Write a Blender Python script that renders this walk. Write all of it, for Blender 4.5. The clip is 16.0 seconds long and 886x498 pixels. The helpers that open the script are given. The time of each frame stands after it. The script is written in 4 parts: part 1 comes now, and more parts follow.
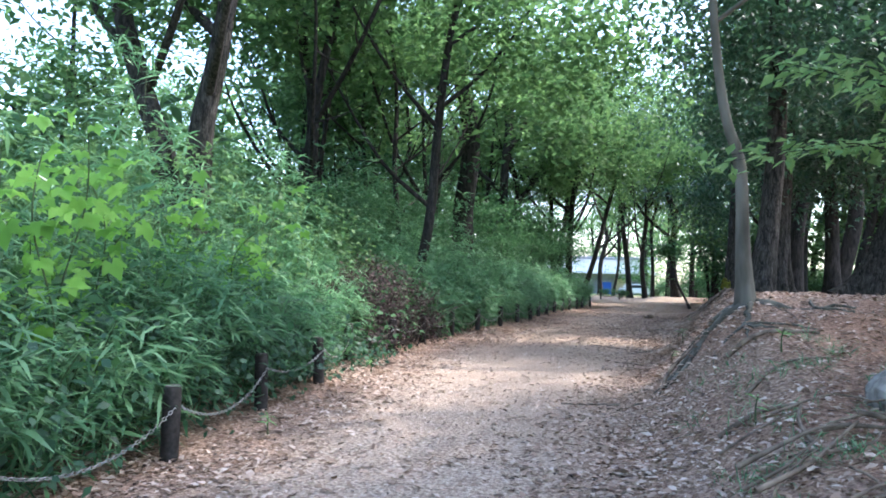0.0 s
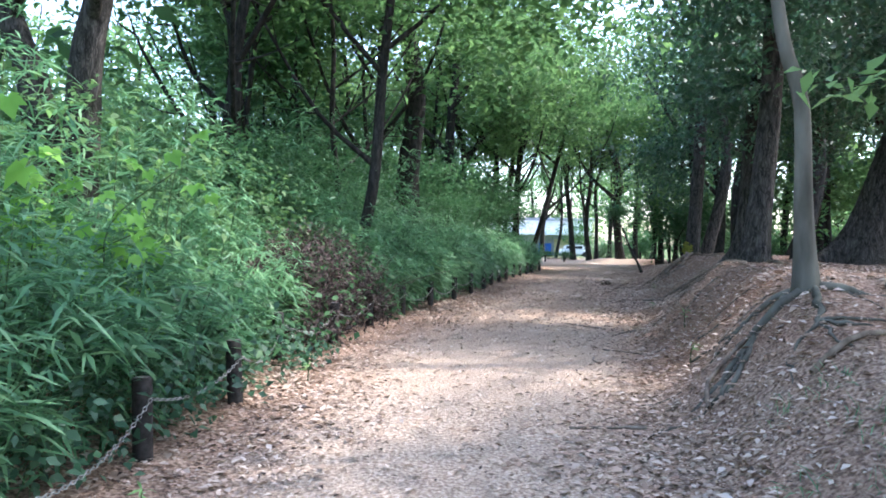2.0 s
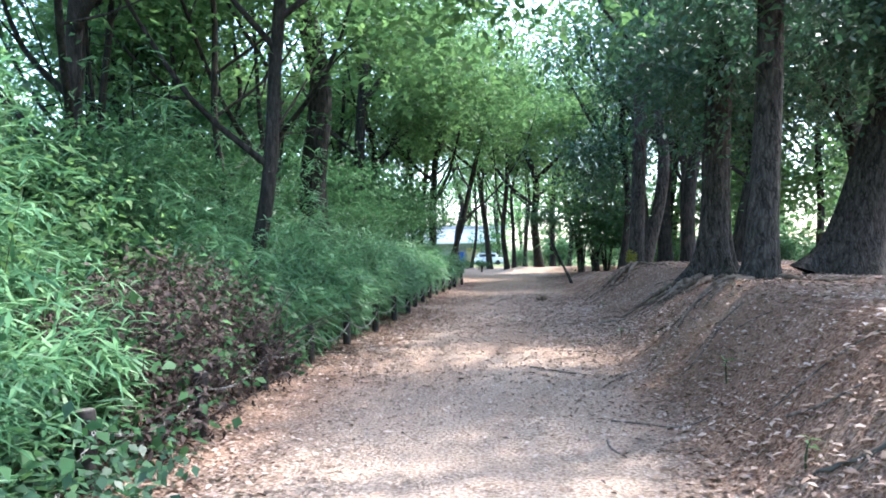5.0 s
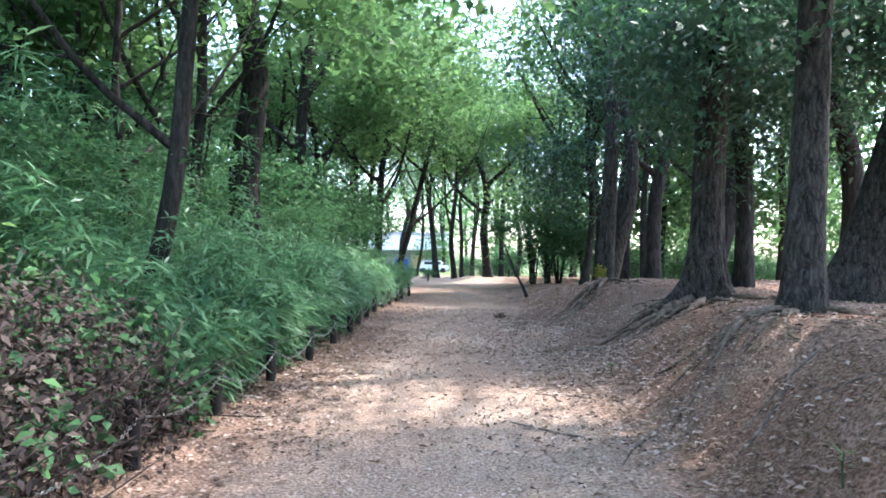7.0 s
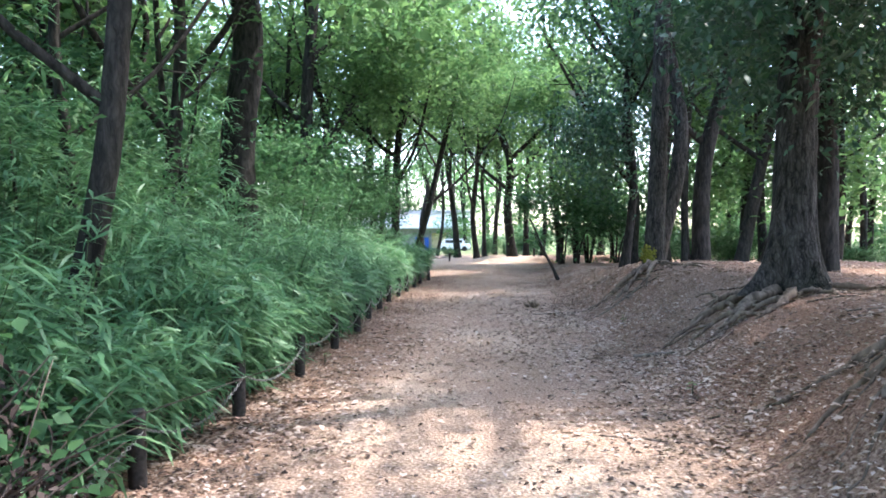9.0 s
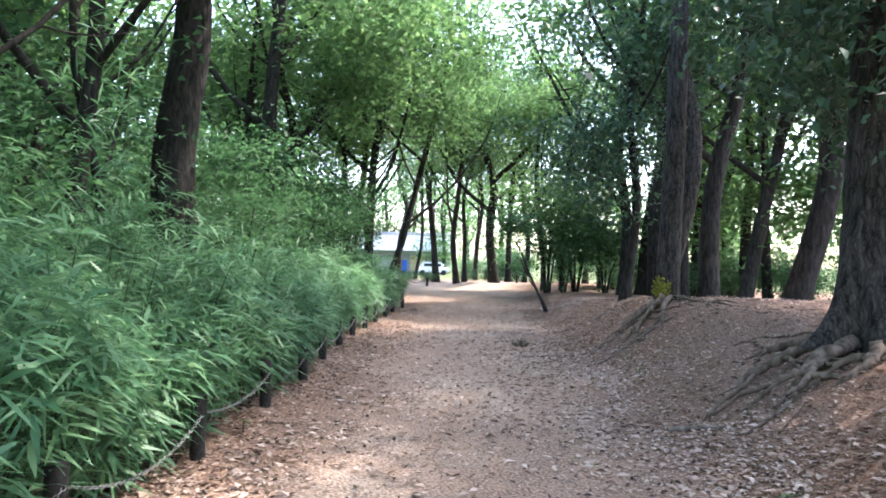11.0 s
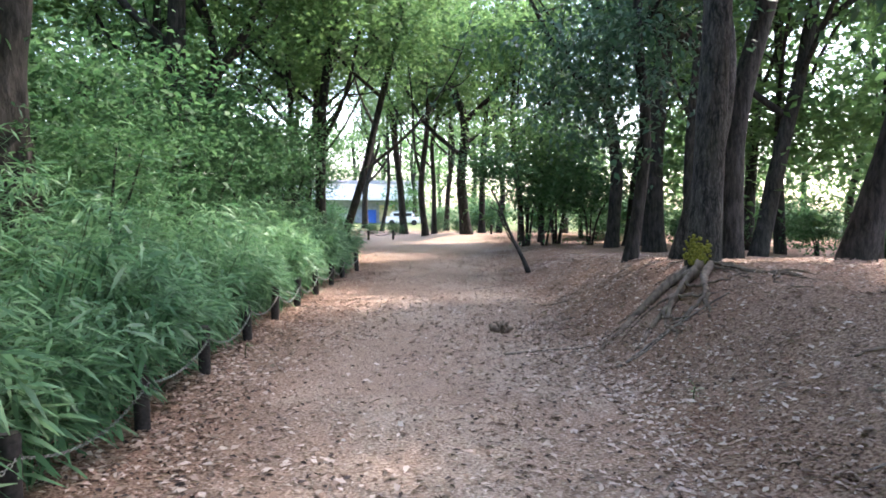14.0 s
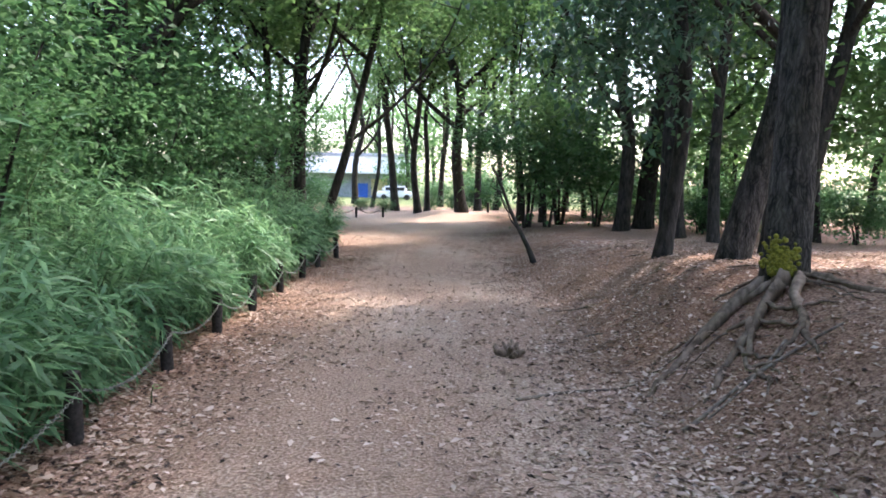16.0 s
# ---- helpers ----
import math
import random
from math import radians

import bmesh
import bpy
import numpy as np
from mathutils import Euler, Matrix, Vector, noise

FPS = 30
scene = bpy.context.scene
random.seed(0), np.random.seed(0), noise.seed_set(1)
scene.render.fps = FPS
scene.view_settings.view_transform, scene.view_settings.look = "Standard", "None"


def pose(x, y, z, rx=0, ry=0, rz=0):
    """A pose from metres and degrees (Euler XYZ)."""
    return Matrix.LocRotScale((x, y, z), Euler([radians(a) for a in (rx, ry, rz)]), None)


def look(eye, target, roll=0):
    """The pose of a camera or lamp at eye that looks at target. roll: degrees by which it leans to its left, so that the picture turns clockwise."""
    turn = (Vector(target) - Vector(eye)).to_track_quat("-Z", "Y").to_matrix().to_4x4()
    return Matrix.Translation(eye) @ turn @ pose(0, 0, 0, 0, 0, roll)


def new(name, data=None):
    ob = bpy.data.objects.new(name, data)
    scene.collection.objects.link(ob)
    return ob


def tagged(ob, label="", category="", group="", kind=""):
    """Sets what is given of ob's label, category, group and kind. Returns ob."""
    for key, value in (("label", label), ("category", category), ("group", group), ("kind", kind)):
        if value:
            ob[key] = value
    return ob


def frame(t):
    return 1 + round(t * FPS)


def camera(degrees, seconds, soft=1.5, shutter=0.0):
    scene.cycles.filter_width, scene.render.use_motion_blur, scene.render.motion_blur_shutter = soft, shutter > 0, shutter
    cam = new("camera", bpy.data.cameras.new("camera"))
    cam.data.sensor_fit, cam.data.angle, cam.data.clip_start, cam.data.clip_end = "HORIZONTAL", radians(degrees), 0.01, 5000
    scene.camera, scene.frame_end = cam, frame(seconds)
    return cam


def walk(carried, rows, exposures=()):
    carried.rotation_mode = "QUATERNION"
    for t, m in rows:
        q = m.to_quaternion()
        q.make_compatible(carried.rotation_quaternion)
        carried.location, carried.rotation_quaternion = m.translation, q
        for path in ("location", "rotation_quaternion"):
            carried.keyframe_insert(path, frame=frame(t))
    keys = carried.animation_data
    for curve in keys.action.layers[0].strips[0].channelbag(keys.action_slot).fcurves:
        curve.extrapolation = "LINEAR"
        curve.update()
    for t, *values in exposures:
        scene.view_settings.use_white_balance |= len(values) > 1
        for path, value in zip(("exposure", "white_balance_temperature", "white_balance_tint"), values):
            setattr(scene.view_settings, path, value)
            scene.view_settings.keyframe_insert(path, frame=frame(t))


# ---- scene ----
cam = camera(65.0, 16.0, soft=1.8)
PATH = [
    (0, (1.637, -0.277, 1.161), (1.157, 1.663, 1.246), 1.6),
    (0.5, (1.442, 0.178, 1.195), (0.984, 2.123, 1.267), 1.8),
    (1, (1.29, 0.655, 1.22), (0.938, 2.624, 1.245), 1.2),
    (1.5, (1.157, 1.117, 1.275), (0.795, 3.084, 1.244), 1.1),
    (2, (0.987, 1.575, 1.298), (0.684, 3.551, 1.276), 1.1),
    (2.5, (0.922, 2.058, 1.316), (0.689, 4.045, 1.312), -0.3),
    (3, (0.818, 2.511, 1.338), (0.624, 4.502, 1.331), -0.3),
    (3.5, (0.72, 3.002, 1.394), (0.631, 5.0, 1.366), -0.1),
    (3.7, (0.71, 3.213, 1.391), (0.632, 5.211, 1.373), -0.5),
    (5.8, (0.235, 5.286, 1.506), (0.263, 7.286, 1.514), -0.0),
    (6, (0.225, 5.529, 1.525), (0.306, 7.528, 1.504), -0.3),
    (6.5, (0.233, 6.063, 1.542), (0.34, 8.06, 1.572), 0.0),
    (7, (0.224, 6.605, 1.529), (0.344, 8.602, 1.554), 0.8),
    (7.5, (0.274, 7.194, 1.56), (0.417, 9.189, 1.553), 0.5),
    (8, (0.294, 7.75, 1.604), (0.354, 9.749, 1.56), 0.5),
    (8.5, (0.264, 8.29, 1.635), (0.335, 10.288, 1.574), 0.3),
    (8.7, (0.286, 8.498, 1.635), (0.343, 10.497, 1.58), -0.1),
    (11, (0.479, 11.225, 1.642), (0.597, 13.221, 1.669), 1.5),
    (11.5, (0.577, 11.884, 1.639), (0.736, 13.878, 1.655), 0.7),
    (12, (0.657, 12.497, 1.64), (0.903, 14.481, 1.615), 1.3),
    (12.5, (0.743, 13.104, 1.69), (1.098, 15.069, 1.577), 2.0),
    (13, (0.819, 13.654, 1.725), (1.095, 15.631, 1.599), 1.5),
    (13.5, (0.887, 14.258, 1.739), (1.143, 16.237, 1.607), 0.8),
    (14, (1.017, 14.856, 1.752), (1.213, 16.843, 1.631), 0.5),
    (14.5, (1.047, 15.486, 1.765), (1.223, 17.475, 1.663), 0.9),
    (15, (1.144, 16.054, 1.792), (1.304, 18.043, 1.659), 0.4),
    (15.5, (1.242, 16.623, 1.816), (1.391, 18.607, 1.618), 0.7),
    (16, (1.274, 17.222, 1.862), (1.489, 19.201, 1.666), 1.2),
]
walk(cam, [(t, look(eye, target, roll)) for t, eye, target, roll in PATH], [(0.0, 2.9, 6050, 14), (4.0, 3.2, 5950, 14), (8.0, 3.35, 6150, 15), (12.0, 3.48, 6600, 20), (16.0, 3.25, 6700, 22)])

# ---- world, sun ----
SUN_EL, SUN_AZ = radians(56), radians(62)      # azimuth from +y towards +x
world = bpy.data.worlds.new("sky")
scene.world = world
world.use_nodes = True
wn = world.node_tree.nodes
sky = wn.new("ShaderNodeTexSky")
sky.sky_type, sky.sun_disc = "NISHITA", False
sky.sun_elevation, sky.sun_rotation = SUN_EL, SUN_AZ
sky.dust_density, sky.air_density, sky.ozone_density = 2.0, 1.0, 1.0
wn["Background"].inputs["Strength"].default_value = 0.15
world.node_tree.links.new(sky.outputs[0], wn["Background"].inputs[0])
sun = new("sun", bpy.data.lights.new("sun", "SUN"))
sun.data.energy, sun.data.angle, sun.data.color = 1.45, radians(1.5), (1.0, 0.95, 0.87)
sd = Vector((math.sin(SUN_AZ) * math.cos(SUN_EL), math.cos(SUN_AZ) * math.cos(SUN_EL), math.sin(SUN_EL)))
sun.matrix_world = look(sd * 60, (0, 0, 0))

# ---- materials ----
def material(name, rough=0.8, spec=0.3):
    m = bpy.data.materials.new(name)
    m.use_nodes = True
    b = m.node_tree.nodes["Principled BSDF"]
    b.inputs["Roughness"].default_value = rough
    b.inputs["Specular IOR Level"].default_value = spec
    return m, m.node_tree.nodes, m.node_tree.links, b


def ramp(nodes, stops):
    r = nodes.new("ShaderNodeValToRGB")
    while len(r.color_ramp.elements) < len(stops):
        r.color_ramp.elements.new(0.5)
    for e, (p, c) in zip(r.color_ramp.elements, stops):
        e.position, e.color = p, (*c, 1)
    return r


def noise_tex(nodes, links, scale, detail=4, stretch=None, vec=None):
    n = nodes.new("ShaderNodeTexNoise")
    n.inputs["Scale"].default_value, n.inputs["Detail"].default_value = scale, detail
    tc = nodes.new("ShaderNodeTexCoord")
    mp = nodes.new("ShaderNodeMapping")
    mp.inputs["Scale"].default_value = stretch or (1, 1, 1)
    links.new(tc.outputs["Object"], mp.inputs[0])
    links.new(mp.outputs[0], n.inputs["Vector"])
    return n


def bump(nodes, links, b, src, strength, dist):
    bp = nodes.new("ShaderNodeBump")
    bp.inputs["Strength"].default_value, bp.inputs["Distance"].default_value = strength, dist
    links.new(src, bp.inputs["Height"])
    links.new(bp.outputs[0], b.inputs["Normal"])


def leaf_material(name, dark, mid, light, through_light=0.35, rough=0.55, spec=0.2, single=False):
    """Leaves that differ one by one and let some light through."""
    m, n, l, b = material(name, rough, spec)
    g = n.new("ShaderNodeNewGeometry")
    r = ramp(n, ((0.0, dark), (0.5, mid), (1.0, light)))
    big = noise_tex(n, l, 0.7, 2)
    mixv = n.new("ShaderNodeMath")
    mixv.operation = "MULTIPLY_ADD"
    mixv.inputs[1].default_value = 0.7
    oi = n.new("ShaderNodeObjectInfo")
    l.new(oi.outputs["Random"] if single else g.outputs["Random Per Island"], mixv.inputs[0])
    sub = n.new("ShaderNodeMath")
    sub.operation = "MULTIPLY_ADD"
    sub.inputs[1].default_value, sub.inputs[2].default_value = 0.9, -0.3
    l.new(big.outputs["Fac"], sub.inputs[0])
    l.new(sub.outputs[0], mixv.inputs[2])
    l.new(mixv.outputs[0], r.inputs[0])
    l.new(r.outputs[0], b.inputs["Base Color"])
    t = n.new("ShaderNodeBsdfTranslucent")
    hs = n.new("ShaderNodeHueSaturation")
    hs.inputs["Hue"].default_value, hs.inputs["Saturation"].default_value, hs.inputs["Value"].default_value = 0.495, 1.0, 1.5
    l.new(r.outputs[0], hs.inputs["Color"])
    l.new(hs.outputs[0], t.inputs["Color"])
    mx = n.new("ShaderNodeMixShader")
    mx.inputs[0].default_value = through_light
    l.new(b.outputs[0], mx.inputs[1])
    l.new(t.outputs[0], mx.inputs[2])
    l.new(mx.outputs[0], n["Material Output"].inputs["Surface"])
    return m


def bark_material(name, dark, light, scale=9.0, strength=0.8, moss=None, plates=0.0):
    """Fibrous bark; plates: how far it is split into long furrowed plates."""
    m, n, l, b = material(name, 0.9, 0.15)
    f = noise_tex(n, l, scale * 1.3, 7, (1, 1, 0.24))
    height = f.outputs["Fac"]
    if plates:
        warp = noise_tex(n, l, 5.0, 3)
        tc = n.new("ShaderNodeTexCoord")
        va = n.new("ShaderNodeVectorMath")
        va.operation = "MULTIPLY_ADD"
        va.inputs[1].default_value = (0.16, 0.16, 0.3)
        l.new(warp.outputs["Color"], va.inputs[0])
        l.new(tc.outputs["Object"], va.inputs[2])
        mp = n.new("ShaderNodeMapping")
        mp.inputs["Scale"].default_value = (1, 1, 0.12)
        l.new(va.outputs[0], mp.inputs[0])
        vo = n.new("ShaderNodeTexVoronoi")
        vo.feature = "DISTANCE_TO_EDGE"
        vo.inputs["Scale"].default_value = scale * 2.2
        l.new(mp.outputs[0], vo.inputs["Vector"])
        rr = ramp(n, ((0.0, (0, 0, 0)), (0.35, (1, 1, 1))))
        l.new(vo.outputs["Distance"], rr.inputs[0])
        mv = n.new("ShaderNodeMix")
        mv.inputs[0].default_value = plates
        l.new(f.outputs["Fac"], mv.inputs[2])
        l.new(rr.outputs[0], mv.inputs[3])
        height = mv.outputs[0]
    r = ramp(n, ((0.3, dark), (0.72, light)))
    l.new(height, r.inputs[0])
    s = noise_tex(n, l, 1.3, 4)
    r2 = ramp(n, ((0.42, (1, 1, 1)), (0.7, moss or (0.6, 0.62, 0.55))))
    l.new(s.outputs["Fac"], r2.inputs[0])
    mx = n.new("ShaderNodeMix")
    mx.data_type, mx.blend_type = "RGBA", "MULTIPLY"
    mx.inputs[0].default_value = 0.8
    l.new(r.outputs[0], mx.inputs[6])
    l.new(r2.outputs[0], mx.inputs[7])
    l.new(mx.outputs[2], b.inputs["Base Color"])
    bump(n, l, b, height, strength, 0.03)
    return m


def plain(name, a, c, scale=20.0, rough=0.8, metal=0.0, strength=0.3):
    """A mottled surface between two colours."""
    m, n, l, b = material(name, rough)
    b.inputs["Metallic"].default_value = metal
    f = noise_tex(n, l, scale, 5)
    r = ramp(n, ((0.35, a), (0.65, c)))
    l.new(f.outputs["Fac"], r.inputs[0])
    l.new(r.outputs[0], b.inputs["Base Color"])
    bump(n, l, b, f.outputs["Fac"], strength, 0.01)
    return m


LEAF_AIRY = leaf_material("leaf_airy", (0.04, 0.095, 0.035), (0.075, 0.155, 0.055), (0.14, 0.25, 0.085), 0.52)
LEAF_DARK = leaf_material("leaf_evergreen", (0.022, 0.058, 0.034), (0.038, 0.093, 0.05), (0.065, 0.14, 0.07), 0.3, 0.45, 0.35)
LEAF_SHRUB = leaf_material("leaf_shrub", (0.025, 0.07, 0.03), (0.047, 0.12, 0.047), (0.08, 0.175, 0.065), 0.35)
LEAF_MAPLE = leaf_material("leaf_maple", (0.025, 0.07, 0.032), (0.048, 0.12, 0.05), (0.09, 0.185, 0.075), 0.42)
LEAF_BAMBOO = leaf_material("leaf_bamboo", (0.045, 0.12, 0.06), (0.085, 0.2, 0.095), (0.21, 0.37, 0.18), 0.35, 0.45, 0.35)
LEAF_SAPLING = leaf_material("leaf_sapling", (0.1, 0.2, 0.07), (0.16, 0.3, 0.11), (0.25, 0.4, 0.16), 0.4)
LEAF_VINE = leaf_material("leaf_vine", (0.11, 0.25, 0.04), (0.18, 0.38, 0.07), (0.28, 0.5, 0.12), 0.5, single=True)
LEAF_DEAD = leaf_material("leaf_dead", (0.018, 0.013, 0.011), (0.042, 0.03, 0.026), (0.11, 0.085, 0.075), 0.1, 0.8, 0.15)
LITTER = leaf_material("leaf_litter", (0.12, 0.075, 0.052), (0.33, 0.235, 0.175), (0.62, 0.52, 0.44), 0.08, 0.7, 0.25)
BARK = bark_material("bark_dark", (0.012, 0.011, 0.01), (0.062, 0.056, 0.05), 11, 0.8, None, 0.14)
BARK_NEAR = bark_material("bark_furrowed", (0.012, 0.011, 0.01), (0.095, 0.085, 0.076), 12, 0.9, (0.6, 0.66, 0.5), 0.24)
BARK_GREY = bark_material("bark_smooth_grey", (0.06, 0.056, 0.046), (0.18, 0.168, 0.14), 5, 0.35)
ROOT = bark_material("root_bark", (0.065, 0.048, 0.036), (0.28, 0.215, 0.165), 10, 0.8)
TWIG_DARK = plain("withered_twig", (0.03, 0.022, 0.018), (0.1, 0.075, 0.06), 14)
TWIG = plain("twig_wood", (0.09, 0.07, 0.055), (0.24, 0.2, 0.165), 14)
STEM = plain("green_stem", (0.03, 0.05, 0.02), (0.07, 0.1, 0.04), 12)
POST = plain("dark_stained_wood", (0.012, 0.01, 0.009), (0.035, 0.03, 0.027), 30, 0.75)
POST_TOP = plain("weathered_post_top", (0.07, 0.066, 0.062), (0.2, 0.19, 0.18), 40, 0.8)
CHAIN = plain("galvanised_chain", (0.2, 0.2, 0.19), (0.42, 0.42, 0.4), 60, 0.5, 0.6)
MOSS = plain("yellow_moss", (0.08, 0.09, 0.012), (0.2, 0.185, 0.025), 35, 0.95, 0, 0.8)
ROTTEN = plain("rotten_pale_wood", (0.07, 0.064, 0.057), (0.27, 0.25, 0.225), 9, 0.9, 0, 0.7)
WALL_WHITE = plain("white_render", (0.74, 0.75, 0.76), (0.82, 0.82, 0.82), 1.5)
ROOF = plain("grey_metal_roof", (0.25, 0.27, 0.3), (0.36, 0.38, 0.42), 2.0, 0.5)
PAINT_BLUE = plain("blue_paint", (0.03, 0.12, 0.5), (0.05, 0.16, 0.6), 5, 0.5)
PAINT_TAN = plain("tan_board", (0.5, 0.42, 0.22), (0.6, 0.5, 0.3), 5, 0.6)
CAR_PAINT = plain("white_car_paint", (0.75, 0.76, 0.78), (0.8, 0.8, 0.82), 3, 0.3)
GLASS_DARK = plain("dark_glass", (0.03, 0.035, 0.04), (0.05, 0.055, 0.06), 3, 0.12)
TYRE = plain("black_rubber", (0.015, 0.015, 0.015), (0.03, 0.03, 0.03), 10)


def ground_material():
    m, n, l, b = material("forest_floor", 0.95, 0.1)
    fine = noise_tex(n, l, 38, 8)
    mid = noise_tex(n, l, 3.2, 6)
    soil = ramp(n, ((0.38, (0.13, 0.085, 0.064)), (0.5, (0.26, 0.17, 0.122)), (0.63, (0.39, 0.28, 0.213))))
    gravel = ramp(n, ((0.36, (0.24, 0.18, 0.138)), (0.5, (0.36, 0.275, 0.212)), (0.65, (0.51, 0.415, 0.335))))
    red = ramp(n, ((0.38, (0.13, 0.072, 0.048)), (0.63, (0.3, 0.185, 0.128))))
    for r in (soil, gravel, red):
        l.new(fine.outputs["Fac"], r.inputs[0])
    at = n.new("ShaderNodeAttribute")
    at.attribute_name = "worn"
    ad = n.new("ShaderNodeMath")
    ad.operation = "MULTIPLY_ADD"
    ad.inputs[1].default_value, ad.inputs[2].default_value = 1.4, -0.7
    l.new(mid.outputs["Fac"], ad.inputs[0])
    su = n.new("ShaderNodeMath")
    su.operation, su.use_clamp = "ADD", True
    l.new(at.outputs["Fac"], su.inputs[0])
    l.new(ad.outputs[0], su.inputs[1])
    m1 = n.new("ShaderNodeMix")
    m1.data_type = "RGBA"
    l.new(su.outputs[0], m1.inputs[0])
    l.new(soil.outputs[0], m1.inputs[6])
    l.new(gravel.outputs[0], m1.inputs[7])
    a2 = n.new("ShaderNodeAttribute")
    a2.attribute_name = "bare"
    m2 = n.new("ShaderNodeMix")
    m2.data_type = "RGBA"
    l.new(a2.outputs["Fac"], m2.inputs[0])
    l.new(m1.outputs[2], m2.inputs[6])
    l.new(red.outputs[0], m2.inputs[7])
    a3 = n.new("ShaderNodeAttribute")
    a3.attribute_name = "grass"
    gr = ramp(n, ((0.3, (0.07, 0.1, 0.035)), (0.7, (0.16, 0.19, 0.09))))
    l.new(fine.outputs["Fac"], gr.inputs[0])
    m3 = n.new("ShaderNodeMix")
    m3.data_type = "RGBA"
    l.new(a3.outputs["Fac"], m3.inputs[0])
    l.new(m2.outputs[2], m3.inputs[6])
    l.new(gr.outputs[0], m3.inputs[7])
    l.new(m3.outputs[2], b.inputs["Base Color"])
    bump(n, l, b, fine.outputs["Fac"], 0.9, 0.035)
    return m


# ---- the lie of the land ----
FENCE = [(2.35, -1.22), (3.9, -1.26), (5.45, -1.42), (6.7, -1.42), (8.5, -1.8), (9.8, -1.62), (11.6, -1.63), (13.3, -1.5), (15.0, -1.3),
         (16.8, -1.08), (18.7, -0.92), (20.3, -0.75), (22.05, -0.7), (23.9, -0.6), (25.5, -0.48), (26.9, -0.3), (28.5, -0.12), (30.1, 0.08),
         (31.7, 0.25), (33.4, 0.55)]
FY = np.array([-40] + [p[0] for p in FENCE] + [36, 42, 60])
FX = np.array([-1.2] + [p[1] for p in FENCE] + [0.3, -1.5, -6])
RY = np.array([-40, 2, 4, 7, 9, 13, 15, 18.5, 22.5, 24.4, 27, 32.5, 36, 45, 60])
RX = np.array([1.6, 1.55, 1.55, 1.75, 2.0, 2.38, 2.65, 2.9, 3.4, 3.6, 3.9, 4.3, 4.8, 6.0, 9.0])
BY = np.array([-40, 0, 3, 5, 6.3, 7.3, 13, 15.5, 18, 20.5, 23, 25, 28, 32, 36, 42, 52])
BH = np.array([0.4, 0.45, 0.52, 0.66, 0.86, 1.06, 1.04, 0.95, 0.92, 0.98, 1.06, 0.95, 0.75, 0.5, 0.4, 0.25, 0.0])
BW = np.array([1.5, 1.5, 1.5, 1.4, 1.3, 1.25, 1.4, 2.4, 3.2, 2.6, 1.9, 1.9, 2.0, 2.0, 2.0, 2.0, 2.0])


def smooth(a):
    a = np.clip(a, 0, 1)
    return a * a * (3 - 2 * a)


def waves(x, y):
    return (np.sin(1.7 * x + 0.6 * np.sin(0.9 * y)) * np.sin(1.3 * y + 0.7 * np.sin(1.1 * x)) * 0.5
            + np.sin(4.1 * x + 1.3 * y) * np.sin(3.7 * y - 1.9 * x) * 0.25 + np.sin(9.3 * x - 4 * y) * np.sin(8.1 * y + 3 * x) * 0.12)


def ground_z(x, y):
    x, y = np.asarray(x, float), np.asarray(y, float)
    z = np.interp(y, [-40, -1, 4, 7.5, 30, 60], [-0.35, -0.3, -0.13, 0.0, 0.0, 0.0])
    foot, h, w = np.interp(y, RY, RX), np.interp(y, BY, BH), np.interp(y, BY, BW)
    u = x - foot
    bank = h * smooth(u / w) * (1 - smooth((u - 8) / 8))
    lip = 0.3 * smooth((y - 49.5) / 1.2) * (1 - smooth((y - 53) / 6)) * smooth((x - 3.0) / 2) * (1 - smooth((x - 14) / 6))
    near = np.clip(1.5 - np.abs(y - 20) / 40, 0, 1) * np.clip(2 - np.abs(x) / 15, 0, 1)
    rough = (0.012 + 0.05 * smooth(u / 1.5)) * waves(x * 1.3, y * 1.3) * near
    side = 0.05 * smooth((np.interp(y, FY, FX) + 0.5 - x) / 1.0)
    far = -0.4 * smooth((np.hypot(x - 2, y - 25) - 45) / 30)
    return z + bank + lip + rough + side + far


def gz(x, y):
    return float(ground_z(x, y))


# ---- mesh helpers ----
def mesh_np(name, verts, quads, mat, smooth_shade=False):
    verts, quads = np.ascontiguousarray(verts, np.float32), np.ascontiguousarray(quads, np.int32)
    me = bpy.data.meshes.new(name)
    me.vertices.add(len(verts))
    me.vertices.foreach_set("co", verts.ravel())
    k = quads.shape[1]
    me.loops.add(quads.size)
    me.loops.foreach_set("vertex_index", quads.ravel())
    me.polygons.add(len(quads))
    me.polygons.foreach_set("loop_start", np.arange(0, quads.size, k, dtype=np.int32))
    if smooth_shade:
        me.polygons.foreach_set("use_smooth", np.ones(len(quads), bool))
    me.update(calc_edges=True)
    me.materials.append(mat)
    return me


def part_np(name, data, parent, label=""):
    ob = new(name, data)
    ob.parent = parent
    return tagged(ob, label)


def part(name, bm, mat, parent, label=""):
    me = bpy.data.meshes.new(name)
    bm.to_mesh(me)
    bm.free()
    me.materials.append(mat)
    return part_np(name, me, parent, label)


def empty(name, x, y, z, rz=0.0):
    ob = new(name)
    ob.matrix_basis = pose(x, y, z, 0, 0, rz)
    return ob


